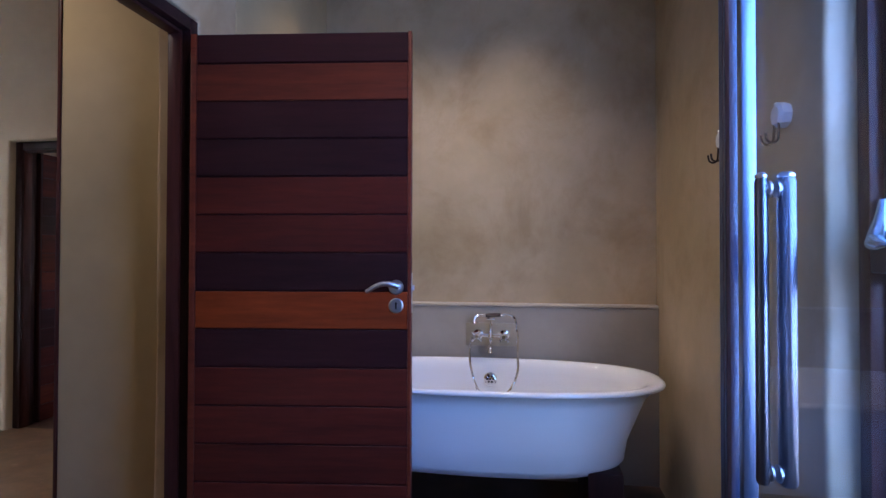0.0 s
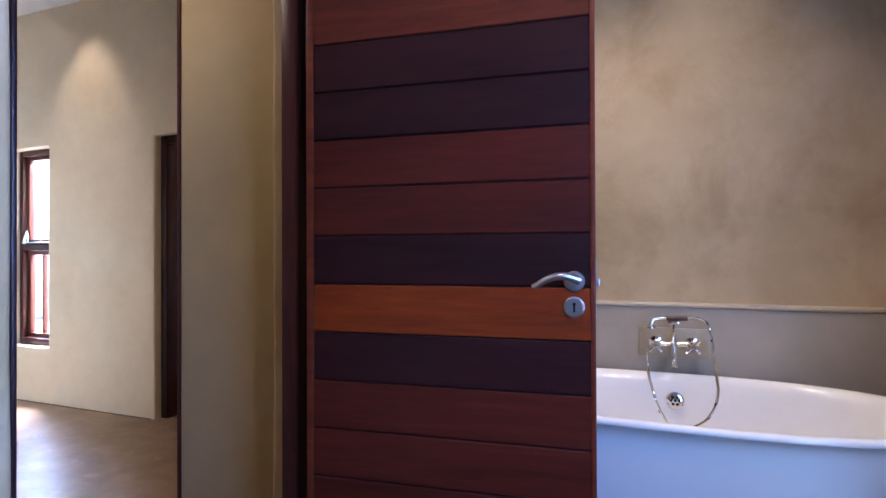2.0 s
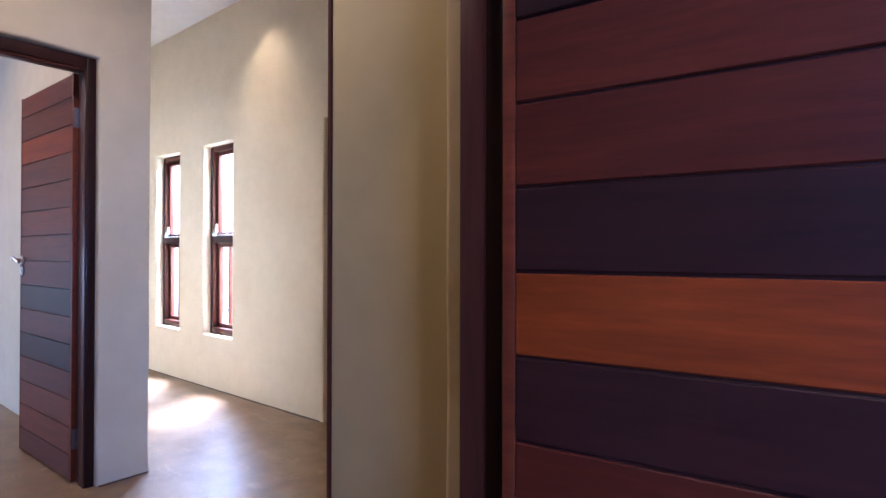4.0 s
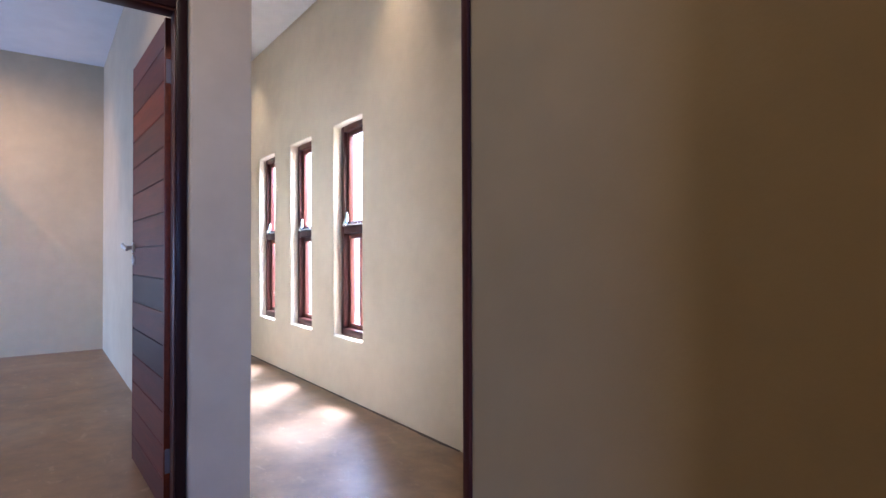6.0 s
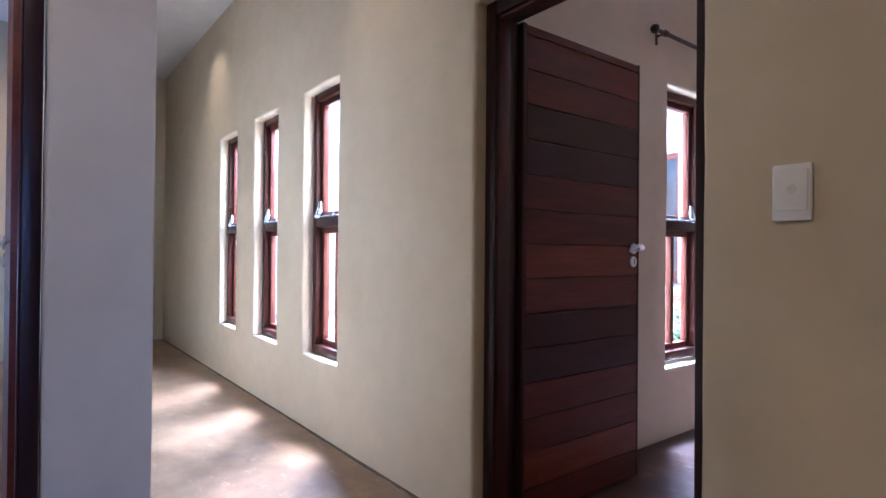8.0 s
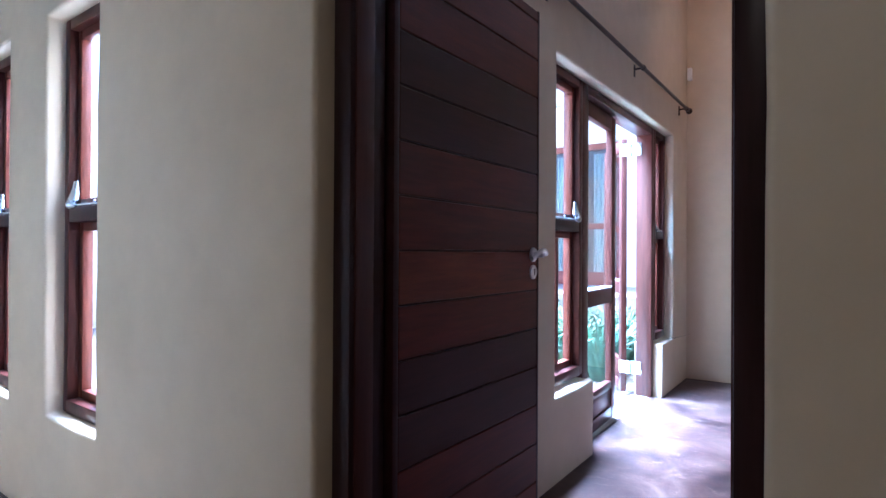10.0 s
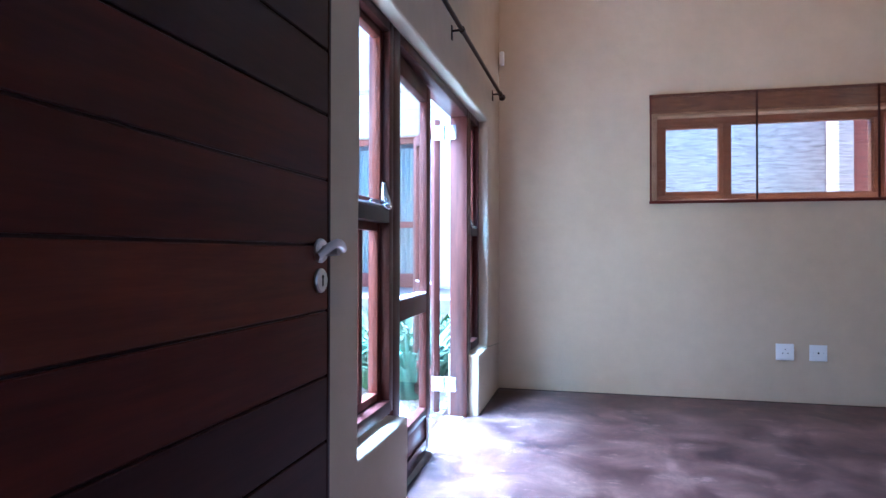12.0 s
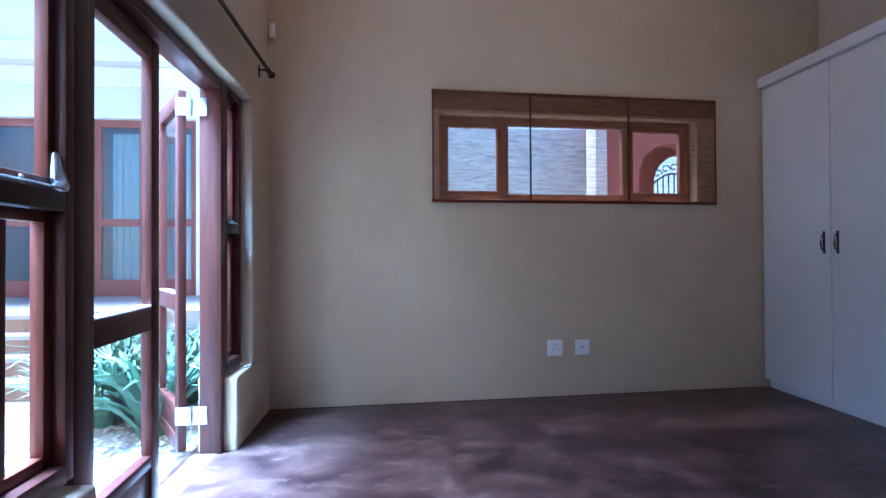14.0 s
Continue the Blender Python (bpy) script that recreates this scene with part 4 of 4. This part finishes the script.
# ---- bathroom ----
def bathtub():
    root = thing("bathtub", "white freestanding double-ended bathtub with rolled rim on dark supports", "bathtub", "", (-0.265, 4.175, 0))
    n = 96

    def ring(half_l, half_w, z, power):
        out = []
        for k in range(n):
            a = 2 * math.pi * k / n
            c, s = math.cos(a), math.sin(a)
            out.append((math.copysign(abs(c) ** (2 / power), c) * half_l, math.copysign(abs(s) ** (2 / power), s) * half_w, z))
        return out

    def skin(rings, close_last=True, close_first=False):
        bm = bmesh.new()
        vs = [[bm.verts.new(p) for p in r] for r in rings]
        for a, b in zip(vs, vs[1:]):
            for k in range(n):
                bm.faces.new((a[k], a[(k + 1) % n], b[(k + 1) % n], b[k]))
        if close_last:
            bm.faces.new(vs[-1])
        if close_first:
            bm.faces.new(vs[0])
        return bm
    L, W, Z = 0.85, 0.405, 0.690
    rim = [(L - 0.012, W - 0.012, Z - 0.026), (L - 0.001, W - 0.001, Z - 0.022), (L + 0.003, W + 0.003, Z - 0.013), (L - 0.001, W - 0.001, Z - 0.005), (L - 0.012, W - 0.009, Z - 0.001), (L - 0.032, W - 0.020, Z), (L - 0.055, W - 0.032, Z - 0.004), (L - 0.078, W - 0.043, Z - 0.014), (L - 0.098, W - 0.054, Z - 0.034)]
    inner = [(L - 0.112, W - 0.064, Z - 0.07), (L - 0.145, W - 0.088, Z - 0.18), (L - 0.20, W - 0.115, Z - 0.32), (L - 0.30, W - 0.15, Z - 0.39), (L - 0.42, W - 0.22, Z - 0.405), (0.2, 0.08, Z - 0.408)]
    part("bowl", skin([ring(a, b, c, 2.55) for a, b, c in rim + inner]), ENAMEL, root, "glossy white enamel bowl", 60)
    outer = [(L - 0.013, W - 0.013, Z - 0.028), (L - 0.045, W - 0.030, Z - 0.034), (L - 0.085, W - 0.045, Z - 0.08), (L - 0.115, W - 0.055, Z - 0.15), (L - 0.165, W - 0.07, Z - 0.27), (L - 0.18, W - 0.085, Z - 0.36), (L - 0.21, W - 0.105, Z - 0.395), (L - 0.30, W - 0.16, Z - 0.41)]
    part("shell", skin([ring(a, b, c, 2.5) for a, b, c in outer]), TUB_PAINT, root, "white outer shell", 60)
    for x in (-0.56, 0.56):
        boxed("support", FRAME_DARK, root, (x - 0.075, x + 0.075, -0.24, 0.24, 0, 0.315), 0.006, "dark timber block support")
    bm = disc(bmesh.new(), (0.024, 0.322, 0.585), (0, -1, 0.18), [(0, 0.036), (0.004, 0.036), (0.008, 0.030), (0.009, 0.028)])
    ov = part("overflow", bm, CHROME, root, "round chrome overflow with holes")
    bm = bmesh.new()
    for k in range(7):
        a = 2 * math.pi * k / 6
        r = 0.017 if k < 6 else 0
        disc(bm, (0.024 + r * math.cos(a), 0.311, 0.587 + r * math.sin(a)), (0, -1, 0.18), [(0, 0.0055), (0.0022, 0.0055)], 10)
    part("hole", bm, BLACK, ov)
    return root


bathtub()


def mixer():
    root = thing("bath_mixer", "chrome wall bath mixer with cross taps and hand shower", "tap", "", (-0.243, 4.618, 0.815))
    boxed("backplate", STONE_PLATE, root, (-0.145, 0.145, -0.012, 0.002, -0.065, 0.065), 0.003, "small square stone plate")
    for x in (-0.075, 0.075):
        bm = disc(bmesh.new(), (x, -0.012, 0.0), (0, -1, 0), [(0, 0.030), (0.006, 0.028), (0.010, 0.014), (0.050, 0.013), (0.055, 0.020), (0.075, 0.021), (0.085, 0.014), (0.092, 0.011)])
        part("inlet", bm, CHROME, root)
        bm = disc(bmesh.new(), (x, -0.100, 0.0), (0, -1, 0), [(0, 0.012), (0.012, 0.015), (0.020, 0.010)])
        for k in range(4):
            a = math.pi / 4 + math.pi / 2 * k
            d = Vector((math.cos(a), 0, math.sin(a)))
            c = Vector((x, -0.106, 0))
            tube(bm, [c + d * 0.008, c + d * 0.030, c + d * 0.036], [0.0045, 0.0055, 0.008], 8)
        part("cross_tap", bm, CHROME, root, "chrome cross-head tap")
    bm = tube(bmesh.new(), [(-0.075, -0.05, 0), (0.075, -0.05, 0)], 0.012, 12)
    tube(bm, [(0, -0.05, 0.065), (0, -0.05, 0.01), (0, -0.055, -0.01)], [0.009, 0.014, 0.018], 12)
    part("body", bm, CHROME, root)
    bm = tube(bmesh.new(), [(0, -0.052, -0.005), (0, -0.058, -0.035), (0, -0.085, -0.058), (0, -0.105, -0.070), (0, -0.112, -0.092)], [0.013, 0.011, 0.012, 0.014, 0.018], 12)
    part("spout", bm, CHROME, root)
    bm = tube(bmesh.new(), [(0, -0.05, 0.06), (0, -0.05, 0.095)], 0.007, 10)
    box(bm, -0.022, 0.022, -0.058, -0.042, 0.088, 0.10, 0.003)
    part("cradle", bm, CHROME, root)
    part("grip", tube(bmesh.new(), [(-0.03, -0.05, 0.112), (0.055, -0.05, 0.116)], [0.011, 0.011], 12), GRIP, root, "brown handset grip")
    bm = tube(bmesh.new(), [(-0.03, -0.05, 0.112), (-0.06, -0.052, 0.112), (-0.085, -0.056, 0.106), (-0.094, -0.060, 0.085)], [0.008, 0.008, 0.010, 0.012], 12)
    part("hand_shower", bm, CHROME, root, "chrome hand shower")
    bm = disc(bmesh.new(), (-0.095, -0.061, 0.086), (0.1, 0, -1), [(0, 0.012), (0.010, 0.021), (0.018, 0.022), (0.019, 0.018)], 18)
    part("shower_rose", bm, CHROME, root)
    bm = tube(bmesh.new(), [(0.055, -0.05, 0.116), (0.085, -0.05, 0.120), (0.10, -0.05, 0.119)], [0.009, 0.007, 0.006], 10)
    part("hose_coupling", bm, CHROME, root)
    pts = []
    ctrl = [(0.10, -0.05, 0.119), (0.135, -0.06, 0.095), (0.150, -0.10, 0.00), (0.152, -0.20, -0.07), (0.150, -0.30, -0.16), (0.10, -0.33, -0.25), (0.0, -0.33, -0.29), (-0.055, -0.33, -0.23), (-0.085, -0.30, -0.15), (-0.105, -0.20, -0.09), (-0.112, -0.09, -0.03), (-0.105, -0.06, -0.012)]
    for k in range(len(ctrl) - 1):
        p = [Vector(ctrl[max(0, min(len(ctrl) - 1, k + j))]) for j in (-1, 0, 1, 2)]
        for q in [j / 6 for j in range(6)]:
            pts.append(0.5 * ((2 * p[1]) + (p[2] - p[0]) * q + (2 * p[0] - 5 * p[1] + 4 * p[2] - p[3]) * q * q + (3 * p[1] - p[0] - 3 * p[2] + p[3]) * q ** 3))
    part("hose", tube(bmesh.new(), pts, 0.0058, 8), CHROME, root, "ribbed chrome shower hose")


mixer()


def robe_hook(y, z):
    root = thing("robe_hook", "white robe hook with two dark wire prongs on the bathroom wall", "hook", "robe hooks", (0.663, y, z))
    bm = disc(bmesh.new(), (0.012, 0, 0), (-1, 0, 0), [(0, 0.033), (0.006, 0.036), (0.026, 0.036), (0.034, 0.026), (0.036, 0.012)], 8)
    part("backplate", bm, PLASTIC, root, "white eight-sided plate", 25)
    for s in (-1, 1):
        pts = [(-0.016, s * 0.014, -0.02), (-0.018, s * 0.015, -0.058)]
        pts += [(-0.034 + 0.016 * math.cos(math.pi * k / 8), s * 0.016, -0.062 - 0.018 * math.sin(math.pi * k / 8)) for k in range(9)] + [(-0.051, s * 0.016, -0.052)]
        part("prong", tube(bmesh.new(), pts, 0.0035, 8), BRONZE, root, "dark wire hook")
    part("screw_cap", disc(bmesh.new(), (-0.012, 0.010, 0.034), (0, 0, 1), [(0, 0.008), (0.004, 0.006)], 10), STEEL, root)


robe_hook(3.575, 1.682)
robe_hook(3.12, 1.655)

screen = thing("shower_screen", "clear glass shower door standing open with chrome bar handle", "shower door", "", (0.43, 2.74, 0))
boxed("glass_panel", SHOWER_GLASS, screen, (-0.004, 0.004, -0.95, 0.0, 0.04, 2.6), 0)
boxed("profile", ALUMINIUM, screen, (-0.016, 0.016, -0.002, 0.022, 0.0, 2.62), 0.004, "polished aluminium edge profile")
boxed("jamb_profile", DULL_ALUMINIUM, screen, (-0.019, 0.019, 0.062, 0.128, 0.0, 2.62), 0.006, "dull anodised wall-side profile with grooves")
for y in (0.082, 0.100, 0.112):
    boxed("groove_bead", ALUMINIUM, screen, (-0.0225, -0.0192, y, y + 0.005, 0.0, 2.6), 0.001)
boxed("seal", clear_glass("seal_plastic", (0.75, 0.85, 0.95)), screen, (-0.010, 0.010, 0.023, 0.061, 0.02, 2.6), 0.003)
for sx, rad, y in ((-1, 0.0125, -0.112), (1, 0.017, -0.118)):
    bm = bmesh.new()
    off = 0.020 if sx < 0 else 0.024
    tube(bm, [(sx * off, y, 0.812), (sx * off, y, 0.820), (sx * off, y, 1.404), (sx * off, y, 1.412)], [rad * 0.8, rad, rad, rad * 0.8], 18)
    bar = part("bar_handle", bm, SATIN, screen, "polished steel bar handle")
    for z in (0.835, 1.39):
        part("mounting_collar", disc(bmesh.new(), (sx * 0.0042, y, z), (sx, 0, 0), [(0, 0.017), (0.004, 0.017), (0.006, 0.012), (0.012, 0.011)], 16), STEEL, bar)
    part("end_cap", disc(bmesh.new(), (sx * off, y, 1.4125), (0, 0, 1), [(0, rad * 0.9), (0.006, rad * 0.9), (0.011, rad * 0.5)], 16), STEEL, bar)

bw = casement("window_bath", "dark-framed bathroom window behind the shower screen", -0.735, 0.735, 0.555, 2.345, (0.745, 2.19, 0), -90, 1.25, sash=FRAME_DARK)
